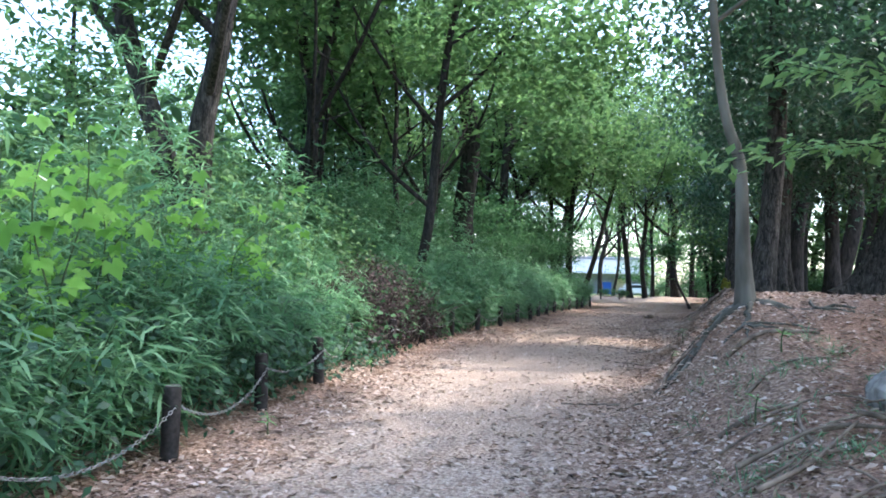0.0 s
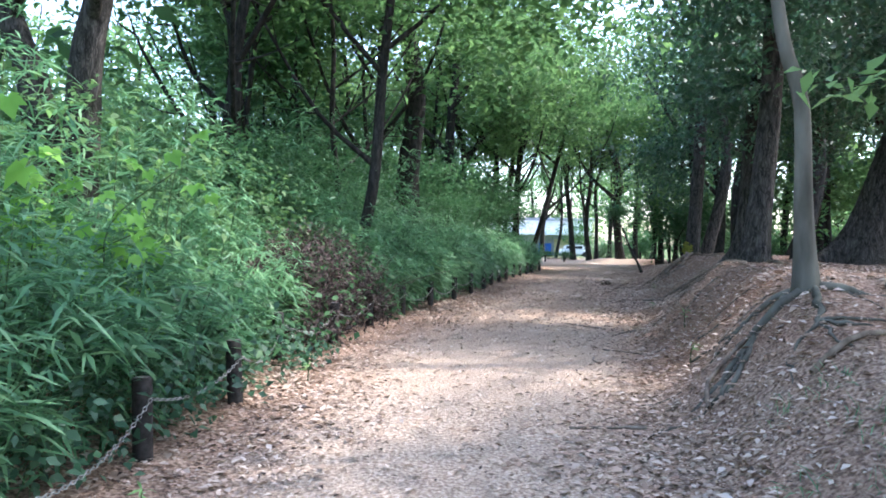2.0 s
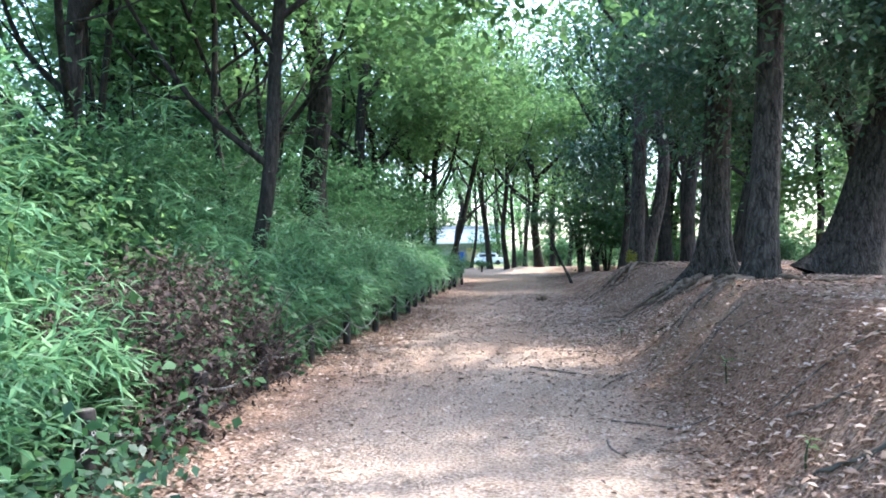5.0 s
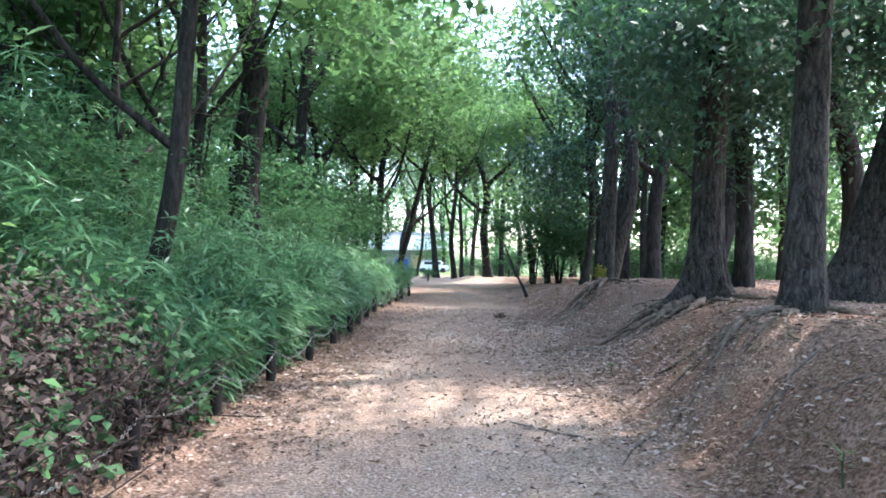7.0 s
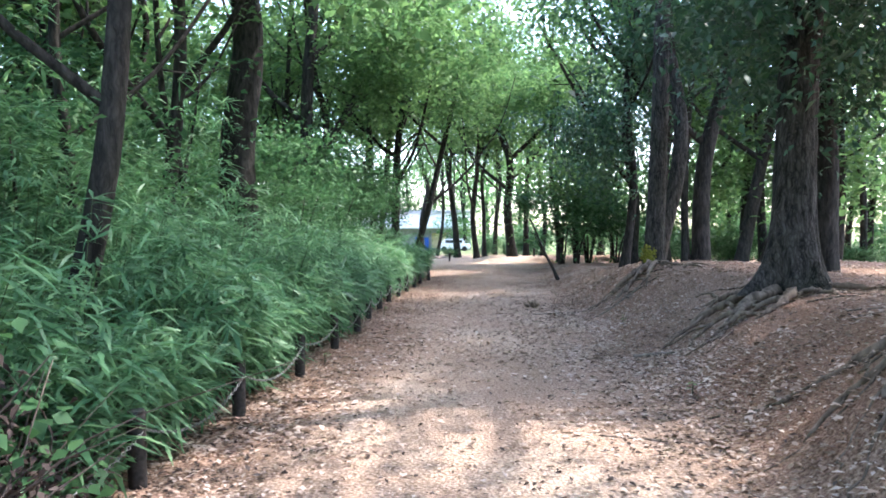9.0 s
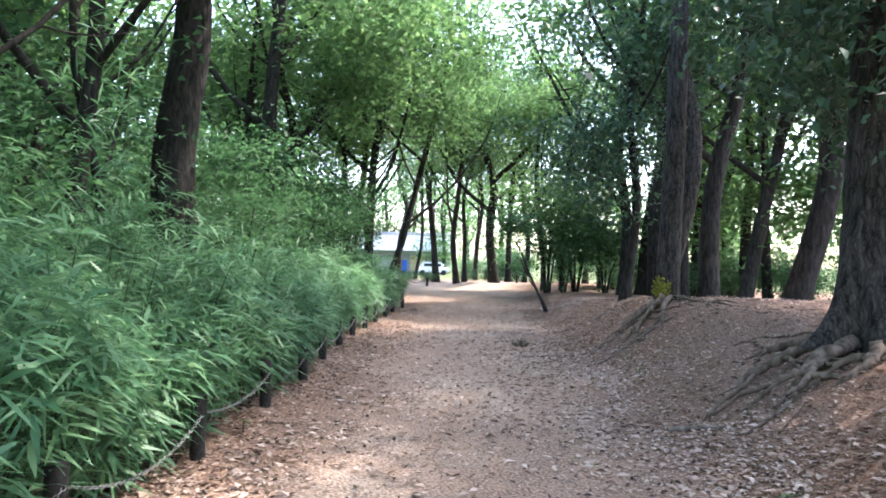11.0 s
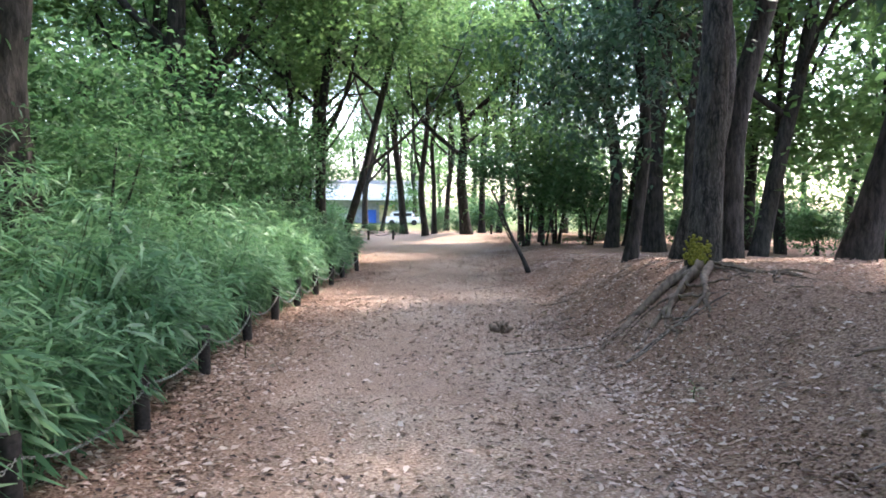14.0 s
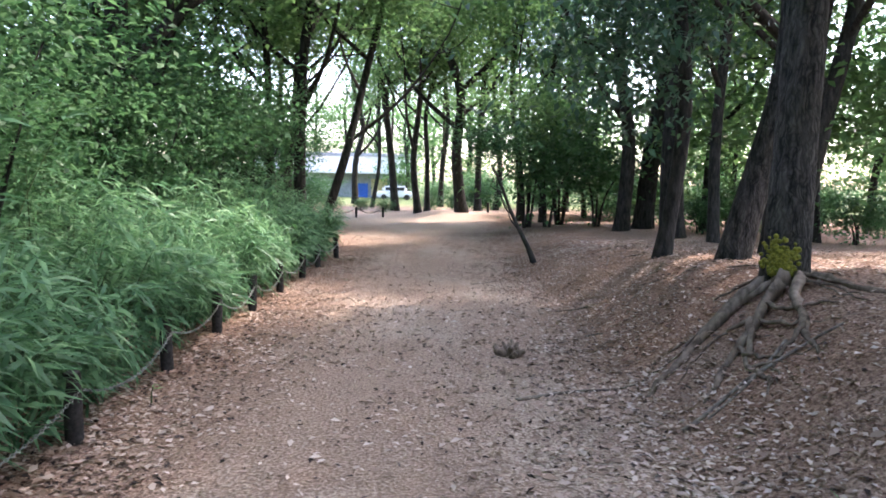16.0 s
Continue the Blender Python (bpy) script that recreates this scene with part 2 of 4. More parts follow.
def tube(points, radii, seg=10, rng=None, rough=0.0, flare=0.0):
    """A tapered tube along points: vertices and quads. rough: furrows of the bark; flare: buttresses at the foot."""
    pts, radii = np.asarray(points, float), np.asarray(radii, float)
    tan = np.gradient(pts, axis=0)
    tan /= np.linalg.norm(tan, axis=1)[:, None] + 1e-9
    ref = np.array([1.0, 0, 0]) if abs(tan[0][2]) > 0.7 else np.array([0, 0, 1.0])
    side = np.cross(tan, ref)
    side /= np.linalg.norm(side, axis=1)[:, None] + 1e-9
    other = np.cross(tan, side)
    ang = np.linspace(0, 2 * np.pi, seg, endpoint=False)
    k = np.ones((len(pts), seg))
    if rng is not None and rough:
        ph = rng.uniform(0, 6, 4)
        zz = np.arange(len(pts))[:, None] / max(1, len(pts)) * 12
        k += rough * (np.sin(ang * 5 + ph[0] + 0.35 * np.sin(zz)) * 0.4 + np.sin(ang * 11 + ph[1] + 0.6 * np.sin(zz * 1.7)) * 0.35
                      + rng.normal(0, 0.4, k.shape))
    if flare:
        d = np.linalg.norm(pts - pts[0], axis=1)[:, None]
        k += flare * np.exp(-d / 0.45) * (0.7 + 0.5 * np.sin(ang * 4 + 1.0) + 0.35 * np.sin(ang * 7 + 2.0))
    ring = (np.cos(ang)[None, :, None] * side[:, None] + np.sin(ang)[None, :, None] * other[:, None]) * (radii[:, None] * k)[..., None] + pts[:, None]
    n = len(pts)
    i, j = np.meshgrid(np.arange(n - 1), np.arange(seg), indexing="ij")
    q = np.stack([i * seg + j, i * seg + (j + 1) % seg, (i + 1) * seg + (j + 1) % seg, (i + 1) * seg + j], -1).reshape(-1, 4)
    v = ring.reshape(-1, 3)
    cap = np.array([pts[-1] + tan[-1] * radii[-1] * 0.3])
    v = np.vstack([v, cap])
    top = (n - 1) * seg
    ends = np.array([[top + a, top + (a + 1) % seg, top + (a + 2) % seg, len(v) - 1] for a in range(0, seg - 1, 2)], int)
    return v, np.vstack([q, ends])


def joined(pieces):
    vs, qs, o = [], [], 0
    for v, q in pieces:
        vs.append(v)
        qs.append(q + o)
        o += len(v)
    return np.vstack(vs), np.vstack(qs)


def spline(ctrl, n):
    """Catmull-Rom through control points."""
    p = np.asarray(ctrl, float)
    p = np.vstack([2 * p[0] - p[1], p, 2 * p[-1] - p[-2]])
    t = np.linspace(0, len(p) - 3 - 1e-6, n)
    i = t.astype(int)
    f = (t - i)[:, None]
    a, b, c, d = p[i], p[i + 1], p[i + 2], p[i + 3]
    return 0.5 * (2 * b + (c - a) * f + (2 * a - 5 * b + 4 * c - d) * f ** 2 + (3 * b - a - 3 * c + d) * f ** 3)


def leaves(rng, base, way, normal, length, width, droop=0.15):
    """One folded, pointed leaf blade at every base."""
    n = len(base)
    way = way / (np.linalg.norm(way, axis=1)[:, None] + 1e-9)
    side = np.cross(way, normal)
    side /= np.linalg.norm(side, axis=1)[:, None] + 1e-9
    up = np.cross(side, way)
    L, W = np.broadcast_to(length, n)[:, None], np.broadcast_to(width, n)[:, None]
    mid = base + way * L * 0.42 + up * L * 0.06
    v = np.stack([base, mid + side * W * 0.5, base + way * L - up * L * droop, mid - side * W * 0.5], 1).reshape(-1, 3)
    return v, np.arange(4 * n).reshape(-1, 4)


def blades(rng, base, way, length, width, droop=0.5):
    """Long bamboo-grass blades bending down in two spans."""
    n = len(base)
    way = way / (np.linalg.norm(way, axis=1)[:, None] + 1e-9)
    side = np.cross(way, np.array([0, 0, 1.0]) + rng.normal(0, 0.35, (n, 3)))
    side /= np.linalg.norm(side, axis=1)[:, None] + 1e-9
    L, W = np.broadcast_to(length, n)[:, None], np.broadcast_to(width, n)[:, None]
    dr = np.array([0, 0, -1.0]) * L * droop * rng.uniform(0.3, 1.2, (n, 1))
    m1, tip = base + way * L * 0.45 + dr * 0.18, base + way * L * 0.95 + dr * 0.75
    first = np.stack([base + side * W * 0.12, base - side * W * 0.12], 1)
    v = np.stack([first[:, 0], first[:, 1], m1 - side * W * 0.5, m1 + side * W * 0.5, tip - side * W * 0.05, tip + side * W * 0.05], 1).reshape(-1, 3)
    o = np.arange(n)[:, None] * 6
    q = np.vstack([np.hstack([o, o + 1, o + 2, o + 3]), np.hstack([o + 3, o + 2, o + 4, o + 5])])
    return v, q


def unit(rng, n):
    v = rng.normal(size=(n, 3))
    return v / np.linalg.norm(v, axis=1)[:, None]


def crown_mesh(name, seed, mat, rx, rz, clusters, per, leaf, spread, flat=0.35, droop=0.2):
    """Leaf sprays round many twig ends in an uneven ellipsoid, centre at the origin."""
    rng = np.random.default_rng(seed)
    c = unit(rng, clusters) * (rng.uniform(0.12, 1, (clusters, 1)) ** 0.5)
    lump = 0.75 + 0.35 * np.sin(c[:, :1] * 5 + seed) * np.sin(c[:, 1:2] * 4 + seed * 2) + 0.15 * np.sin(c[:, 2:] * 7)
    c = c * lump * rng.uniform(0.65, 1.3, (clusters, 1)) * np.array([rx, rx, rz])
    ax = unit(rng, clusters)
    ax[:, 2] = np.abs(ax[:, 2]) * 0.4 - 0.1
    base = np.repeat(c, per, 0) + rng.normal(0, 1, (clusters * per, 3)) * np.array([spread, spread, spread * flat])
    way = np.repeat(ax, per, 0) * 0.6 + rng.normal(0, 0.7, (clusters * per, 3)) * np.array([1, 1, 0.45])
    way[:, 2] -= droop
    nrm = np.array([0, 0, 1.0]) + rng.normal(0, 0.45, (clusters * per, 3))
    L = leaf * rng.uniform(0.6, 1.3, clusters * per)
    v, q = leaves(rng, base, way, nrm, L, L * 0.52)
    return mesh_np(name, v, q, mat)


# ---- ground sheet ----
def build_ground():
    xs = np.concatenate([[-1500, -500, -200, -110], np.arange(-70, -12, 3.0), np.arange(-12, -2.5, 0.5), np.arange(-2.5, 9, 0.13), np.arange(9, 20, 0.5),
                         np.arange(20, 71, 3.0), [110, 200, 500, 1500]])
    ys = np.concatenate([[-1500, -500, -200, -90, -40, -20, -12], np.arange(-8, 0, 0.5), np.arange(0, 36, 0.15), np.arange(36, 60, 0.4), np.arange(60, 100, 3.0),
                         [110, 140, 200, 500, 1500, 3000]])
    X, Y = np.meshgrid(xs, ys)
    Z = ground_z(X, Y)
    Z = np.where(np.maximum(np.abs(X), np.abs(Y)) > 400, -0.4, Z)
    nx, ny = len(xs), len(ys)
    i, j = np.meshgrid(np.arange(ny - 1), np.arange(nx - 1), indexing="ij")
    q = np.stack([i * nx + j, i * nx + j + 1, (i + 1) * nx + j + 1, (i + 1) * nx + j], -1).reshape(-1, 4)
    me = mesh_np("ground", np.stack([X, Y, Z], -1).reshape(-1, 3), q, ground_material(), True)
    fx, rx = np.interp(Y, FY, FX), np.interp(Y, RY, RX)
    mid = (fx * 0.4 + rx * 0.6)
    worn = 1 - smooth((np.abs(X - mid) - 0.25 * (rx - fx)) / (0.28 * (rx - fx)))
    worn = worn * (1 - smooth((Y - 55) / 10))
    u = X - rx
    bare = smooth(u / 0.8 + 0.5) * (1 - smooth((u - 3) / 3)) * smooth((waves(X * 0.6, Y * 0.55) + 0.25) / 0.5) * 0.9
    bare = np.maximum(bare, 0.45 * smooth((Y - 8) / 7) * (1 - smooth((Y - 40) / 10)) * smooth((waves(X * 1.1 + 3, Y * 0.7) + 0.6) / 0.8))
    grass = smooth((np.hypot(X - 2, Y - 25) - 36) / 10)
    for key, val in (("worn", worn), ("bare", bare), ("grass", grass)):
        a = me.attributes.new(key, "FLOAT", "POINT")
        a.data.foreach_set("value", np.ascontiguousarray(val.ravel(), np.float32))
    tagged(new("ground", me), "brown earth forest floor with a worn gravelly footpath and a low bank", "ground", "", "structure")


build_ground()

# ---- trees ----
CROWNS_AIRY = [crown_mesh("crown", 10 + k, LEAF_AIRY, 3.5, 2.6, 230, 13, 0.21, 0.46, 0.22) for k in range(4)]
CROWNS_FAR = [crown_mesh("crown", 20 + k, LEAF_AIRY, 3.4, 3.0, 150, 10, 0.3, 0.55, 0.22) for k in range(4)]
CROWNS_DARK = [crown_mesh("crown", 30 + k, LEAF_DARK, 2.5, 1.6, 190, 20, 0.15, 0.36, 0.5, 0.45) for k in range(3)]
CROWNS_MAPLE = [crown_mesh("crown", 70 + k, LEAF_MAPLE, 2.7, 1.8, 230, 17, 0.14, 0.44, 0.12, 0.1) for k in range(3)]
CROWNS_MID = [crown_mesh("crown", 50 + k, LEAF_SHRUB, 2.6, 2.0, 230, 13, 0.21, 0.42, 0.3) for k in range(3)]


def tree(name, label, x, y, r, height, lean=(0, 0), seed=0, crowns=(), bark=BARK, limbs=5, first=0.4, seg=12, flare=0.5, rough=0.05, bend=(), z=None, rings=26, limb_len=0.3):
    """A tapered trunk, rising limbs with twigs, and leaf crowns. crowns: (mesh, dx, dy, z, scale)."""
    rng = np.random.default_rng(seed + 1000)
    z0 = (gz(x, y) if z is None else z) - 0.12
    top = empty(name, x, y, z0)
    tagged(top, label, "tree")
    ctrl = [(0, 0, 0)]
    for k in range(1, 6):
        h = height * k / 5
        ctrl.append((lean[0] * h + rng.normal(0, 0.012 * height), lean[1] * h + rng.normal(0, 0.012 * height), h))
    if bend:
        ctrl = [(0, 0, 0)] + list(bend)
    pts = spline(ctrl, rings)
    rad = r * np.linspace(1.0, 0.32, rings) ** 0.9
    v, q = tube(pts, rad, seg, rng, rough, flare)
    part_np("trunk", mesh_np("trunk", v, q, bark, True), top)
    for k in range(limbs):
        f = first + (0.95 - first) * (k + rng.uniform(0, 0.7)) / max(1, limbs)
        i = int(f * (rings - 1))
        a = rng.uniform(0, 2 * np.pi)
        ln = height * limb_len * rng.uniform(0.7, 1.2) * (1.15 - 0.5 * f)
        out = np.array([math.cos(a), math.sin(a), 0])
        p0 = pts[i]
        p1 = p0 + out * ln * 0.35 + np.array([0, 0, ln * 0.3])
        p2 = p0 + out * ln * 0.62 + np.array([0, 0, ln * 0.75]) + rng.normal(0, 0.1, 3)
        p3 = p0 + out * ln * 0.85 + np.array([0, 0, ln * 1.15]) + rng.normal(0, 0.2, 3)
        lp = spline([p0, p1, p2, p3], 10)
        r0 = rad[i] * rng.uniform(0.5, 0.7)
        pieces = [tube(lp, np.linspace(r0, r0 * 0.2, 10), 6)]
        for s in range(3):
            b0 = lp[3 + 2 * s]
            w = unit(rng, 1)[0]
            w[2] = abs(w[2]) * 0.7
            b1 = b0 + w * ln * 0.3
            pieces.append(tube(spline([b0, (b0 + b1) / 2 + rng.normal(0, 0.06, 3), b1 + (0, 0, 0.1)], 5), np.linspace(r0 * 0.38, r0 * 0.08, 5), 5))
        v, q = joined(pieces)
        part_np("limb", mesh_np("limb", v, q, bark, True), top)
    for me, dx, dy, cz, s in crowns:
        c = part_np("crown", me, top)
        c.matrix_basis = Matrix.LocRotScale((dx, dy, cz), Euler((rng.uniform(-0.2, 0.2), rng.uniform(-0.2, 0.2), rng.uniform(0, 6.28))), Vector((s, s, s * rng.uniform(0.85, 1.1))))
    return top


def airy(rng, height, lean=(0, 0), n=3, low=0.42, kinds=None):
    out = []
    for k in range(n):
        cz = height * (low + (1.0 - low) * (k + 0.4) / n)
        out.append(((kinds or CROWNS_AIRY)[int(rng.integers(4))], lean[0] * cz + rng.normal(0, 0.7), lean[1] * cz + rng.normal(0, 0.7), cz, rng.uniform(0.8, 1.15)))
    return out


R0 = np.random.default_rng(5)
DECID = "slender dark-barked deciduous tree with light green foliage"
NAMED = [(-3.35, 24.1, 0.43, 16, (-0.08, 0), 5), (-3.15, 15.4, 0.135, 12, (0.17, 0.0), 4), (-6.3, 16.3, 0.14, 13, (0.0, 0), 4), (-5.1, 14.4, 0.14, 13, (0.05, 0), 5),
         (-3.3, 30.7, 0.25, 16, (0.0, 0), 4), (-0.8, 39.2, 0.2, 14, (0.03, 0), 5), (-0.3, 39.6, 0.15, 13, (0.25, 0), 4), (-1.5, 40.5, 0.15, 13, (-0.1, 0), 4),
         (0.3, 70, 0.25, 15, (0.02, 0), 4), (2.9, 59, 0.24, 15, (-0.13, 0), 4), (3.9, 54, 0.19, 14, (0.0, 0), 4), (4.5, 55.5, 0.15, 14, (0.03, 0), 3),
         (5.9, 51.5, 0.29, 15, (-0.09, 0), 5), (9.7, 39.7, 0.25, 15, (-0.02, 0), 5), (11.4, 42.1, 0.36, 16, (0.1, 0), 5), (9.8, 36.0, 0.33, 16, (0.03, 0), 4),
         (8.3, 28.5, 0.26, 15, (0.11, 0), 4), (8.8, 25.5, 0.27, 15, (0.11, 0), 4), (11.5, 33.0, 0.24, 14, (0.18, 0), 5), (7.4, 56, 0.2, 14, (0.05, 0), 4), (9.5, 62, 0.2, 15, (0, 0), 4),
         (13, 58, 0.22, 15, (-0.05, 0), 4), (6.3, 66, 0.2, 15, (0.03, 0), 4), (1.5, 64, 0.14, 15, (0.06, 0), 4), (-2.4, 47, 0.16, 14, (0.08, 0), 4), (-3.6, 54, 0.18, 14, (0.06, 0), 4), (13.5, 47, 0.2, 14, (0.1, 0), 4), (8.2, 48.5, 0.16, 14, (-0.06, 0), 4)]
for k, (x, y, r, h, ln, nb) in enumerate(NAMED):
    tree("tree", DECID, x, y, r, h, ln, k, airy(R0, h, ln, 3, 0.5) if y > 36 or x > 6 else airy(R0, h, ln, 2, 0.55) + [(CROWNS_AIRY[k % 4], 2.8 + ln[0] * 8, 0.5, h * 0.55, 1.0)] * (x > -5.0), BARK, nb + 3, 0.24 if r < 0.3 else 0.5, 12 if r < 0.3 else 22, 0.35, 0.05, rings=26 if r < 0.3 else 44, limb_len=0.36)
# limbs reaching over the path
# the tree at x 8.8 is added to shade the path's far end
for k, (x, y, h, crowns) in enumerate([(-3.6, 33.2, 13, [(4.2, 0, 8.6, 1.1), (1.5, 1, 10.5, 1.1), (2.4, -2, 6.8, 0.8)]), (-4.4, 21.5, 12, [(3.0, 0.5, 7.4, 0.9), (0.4, 0, 8.6, 1.0)]),
                                       (9.9, 33.8, 14, [(-4.0, 1.5, 10.4, 1.1), (-0.5, 0, 11.5, 1.1)]), (8.8, 46.8, 14, [(-2.2, -1.5, 9.0, 1.0), (-4.2, 0.6, 9.6, 1.0), (-0.4, 1, 11, 1.1)]), (-1.9, 44.2, 14, [(3.0, 0, 9.8, 1.1), (0.2, 1, 7.5, 1.0), (0.5, 0, 12, 1.1)])]):
    tree("tree", "dark-barked tree with limbs reaching over the path", x, y, 0.15, h, (0.06, 0), 130 + k, [(CROWNS_AIRY[(k + j) % 4], *c) for j, c in enumerate(crowns)], BARK, 8, 0.3, 12, 0.35, limb_len=0.42)
# thin stems between them
RT = np.random.default_rng(17)
for k in range(20):
    x, y = RT.uniform(-11, -3.2), RT.uniform(17, 50)
    h, ln = RT.uniform(9, 13), (RT.normal(0.03, 0.09), 0)
    tree("slender_tree", "thin dark stem with few branches in the wood", x, y, RT.uniform(0.07, 0.13), h, ln, 150 + k, airy(RT, h, ln, 1, 0.6), BARK, 6, 0.22, 8, 0.3, limb_len=0.34)
# twin-stemmed oak
tree("tree", "dark twin-stemmed oak rising out of the undergrowth", -5.6, 9.9, 0.28, 13, (0, 0), 60, airy(R0, 13, (-0.1, 0), 3, 0.5), BARK_NEAR, 4, 0.5, 16, 0.3,
     bend=[(0.0, 0, 1.6), (-0.1, 0, 2.6), (-0.25, 0, 3.4), (-0.7, 0.1, 4.3), (-1.3, 0.1, 6), (-2.0, 0, 9), (-2.4, 0, 12)])
tree("tree", "dark twin-stemmed oak rising out of the undergrowth", -5.15, 9.9, 0.27, 13, (0, 0), 61, airy(R0, 13, (0.1, 0), 3, 0.5), BARK_NEAR, 4, 0.5, 16, 0.3,
     bend=[(0.0, 0, 1.5), (0.03, 0, 2.8), (0.1, 0, 3.8), (0.28, 0, 4.6), (0.5, 0, 6), (0.9, 0, 9), (1.2, 0, 12)])


def roots(parent, x, y, specs, mat=ROOT):
    """Surface roots crawling down the bank, each with a thinner side root. specs: lists of (x, y, lift), radius."""
    rng = np.random.default_rng(int(x * 10))
    more = []
    for ctrl, r in specs:
        for k in range(3):
            i = int(rng.integers(0, len(ctrl) - 1))
            p, nx = np.array(ctrl[i]), np.array(ctrl[i + 1])
            d = math.atan2(nx[1] - p[1], nx[0] - p[0]) + rng.choice((-1, 1)) * rng.uniform(0.35, 1.2)
            ln = rng.uniform(0.35, 1.1)
            more.append(([(p[0] + math.cos(d + 0.3 * f) * ln * f, p[1] + math.sin(d + 0.3 * f) * ln * f, p[2] * (1 - f)) for f in (0, 0.35, 0.7, 1)], r * rng.uniform(0.25, 0.55)))
    for ctrl, r in list(specs) + more:
        w = spline([(a, b, 0) for a, b, _ in ctrl], 18)
        w[2:, :2] += np.cumsum(rng.normal(0, 0.022, (16, 2)), 0)
        lift = np.interp(np.linspace(0, 1, 18), np.linspace(0, 1, len(ctrl)), [c for *_, c in ctrl])
        w[:, 2] = ground_z(w[:, 0], w[:, 1]) + lift * 0.3 - 0.2 * r - parent.location.z + 0.015 * np.sin(np.linspace(0, rng.uniform(6, 12), 18))
        w[:, 0] -= parent.location.x
        w[:, 1] -= parent.location.y
        v, q = tube(w, 0.68 * np.linspace(r, r * 0.25, 18) * rng.uniform(0.72, 1.28, 18), 9, rng, 0.3)
        part_np("root", mesh_np("root", v, q, mat, True), parent)


def dark(items):
    return [(CROWNS_DARK[k % 3], dx, dy, z, s) for k, (dx, dy, z, s) in enumerate(items)]


# the offset third crown is added above view to shade the near undergrowth
treeA = tree("young_tree", "slim smooth grey-barked tree leaning over the bank", 2.92, 7.2, 0.068, 9, (0, 0), 70,
             [(CROWNS_MID[0], -0.8, 0.5, 6.2, 0.8), (CROWNS_MID[1], -0.3, 0.3, 8.0, 0.9), (CROWNS_DARK[0], 0.3, -2.4, 8.3, 1.1)], BARK_GREY, 2, 0.6, 14, 0.7, 0.02,
             bend=[(-0.04, 0, 0.7), (-0.07, 0, 1.5), (-0.2, 0, 1.95), (-0.3, 0, 2.6), (-0.38, 0, 3.6), (-0.6, 0.1, 6), (-0.7, 0.2, 9)])
roots(treeA, 2.9, 7.2, [([(2.85, 7.15, 0.06), (2.5, 7.0, 0.05), (2.25, 6.7, 0.05), (2.05, 6.45, 0.0)], 0.065), ([(2.9, 7.2, 0.05), (2.6, 7.5, 0.04), (2.4, 8.0, 0.02)], 0.05),
                        ([(2.95, 7.1, 0.05), (2.8, 6.6, 0.03), (2.75, 6.1, 0.0)], 0.045), ([(3.0, 7.2, 0.05), (3.5, 7.1, 0.03), (4.0, 7.3, 0.0)], 0.045)], BARK_GREY)
treeC = tree("tree", "straight grey-brown trunk with spreading roots on the bank", 4.2, 13.3, 0.19, 14, (0.02, 0), 71,
             dark([(0, 0.3, 4.2, 0.9), (-0.2, -0.4, 5.8, 1.0)]), BARK_NEAR, 4, 0.35, 24, 0.55, 0.04, rings=44)
roots(treeC, 4.1, 13.3, [([(4.0, 13.2, 0.1), (3.55, 13.3, 0.08), (3.2, 13.5, 0.07), (2.95, 13.4, 0.0)], 0.08), ([(4.0, 13.1, 0.1), (3.7, 12.6, 0.06), (3.3, 12.4, 0.03)], 0.07),
                         ([(4.05, 13.4, 0.1), (3.7, 13.9, 0.08), (3.3, 14.2, 0.05), (3.0, 14.4, 0.0)], 0.07), ([(3.7, 13.3, 0.08), (3.3, 13.0, 0.05), (3.1, 12.7, 0)], 0.05),
                         ([(4.3, 13.2, 0.1), (4.7, 12.8, 0.05), (5.2, 12.6, 0)], 0.06)])
treeB = tree("tree", "massive furrowed evergreen oak with thick roots on the bank", 5.5, 18.4, 0.29, 15, (0.05, 0), 72,
             dark([(-0.6, -0.3, 4.3, 1.0), (0.5, 0.4, 5.2, 1.0)]), BARK_NEAR, 5, 0.35, 40, 1.3, 0.06, rings=70)
roots(treeB, 5.4, 18.4, [([(5.2, 18.2, 0.5), (4.75, 18.0, 0.6), (4.4, 17.9, 0.45), (4.25, 17.8, 0.0)], 0.13), ([(5.2, 18.5, 0.4), (4.6, 18.5, 0.5), (4.25, 18.4, 0.4), (4.1, 18.3, 0.0)], 0.11),
                         ([(5.3, 18.0, 0.3), (5.0, 17.6, 0.35), (4.7, 17.4, 0.2), (4.5, 17.3, 0.0)], 0.1), ([(5.3, 18.8, 0.25), (4.8, 19.2, 0.25), (4.4, 19.5, 0.05)], 0.09),
                         ([(5.7, 18.1, 0.2), (6.3, 17.8, 0.12), (6.9, 17.6, 0.0)], 0.09), ([(4.75, 18.0, 0.4), (4.35, 17.65, 0.3), (4.15, 17.5, 0.0)], 0.07),
                         ([(5.4, 18.0, 0.2), (5.5, 17.4, 0.15), (5.4, 16.9, 0.0)], 0.07)])
treeD = tree("tree", "tall furrowed oak with yellow moss at its foot", 5.22, 23.4, 0.2, 16, (0.09, 0.02), 73,
             airy(R0, 15, (0.14, 0.03), 2, 0.6), BARK_NEAR, 4, 0.45, 36, 0.28, 0.07, rings=64)
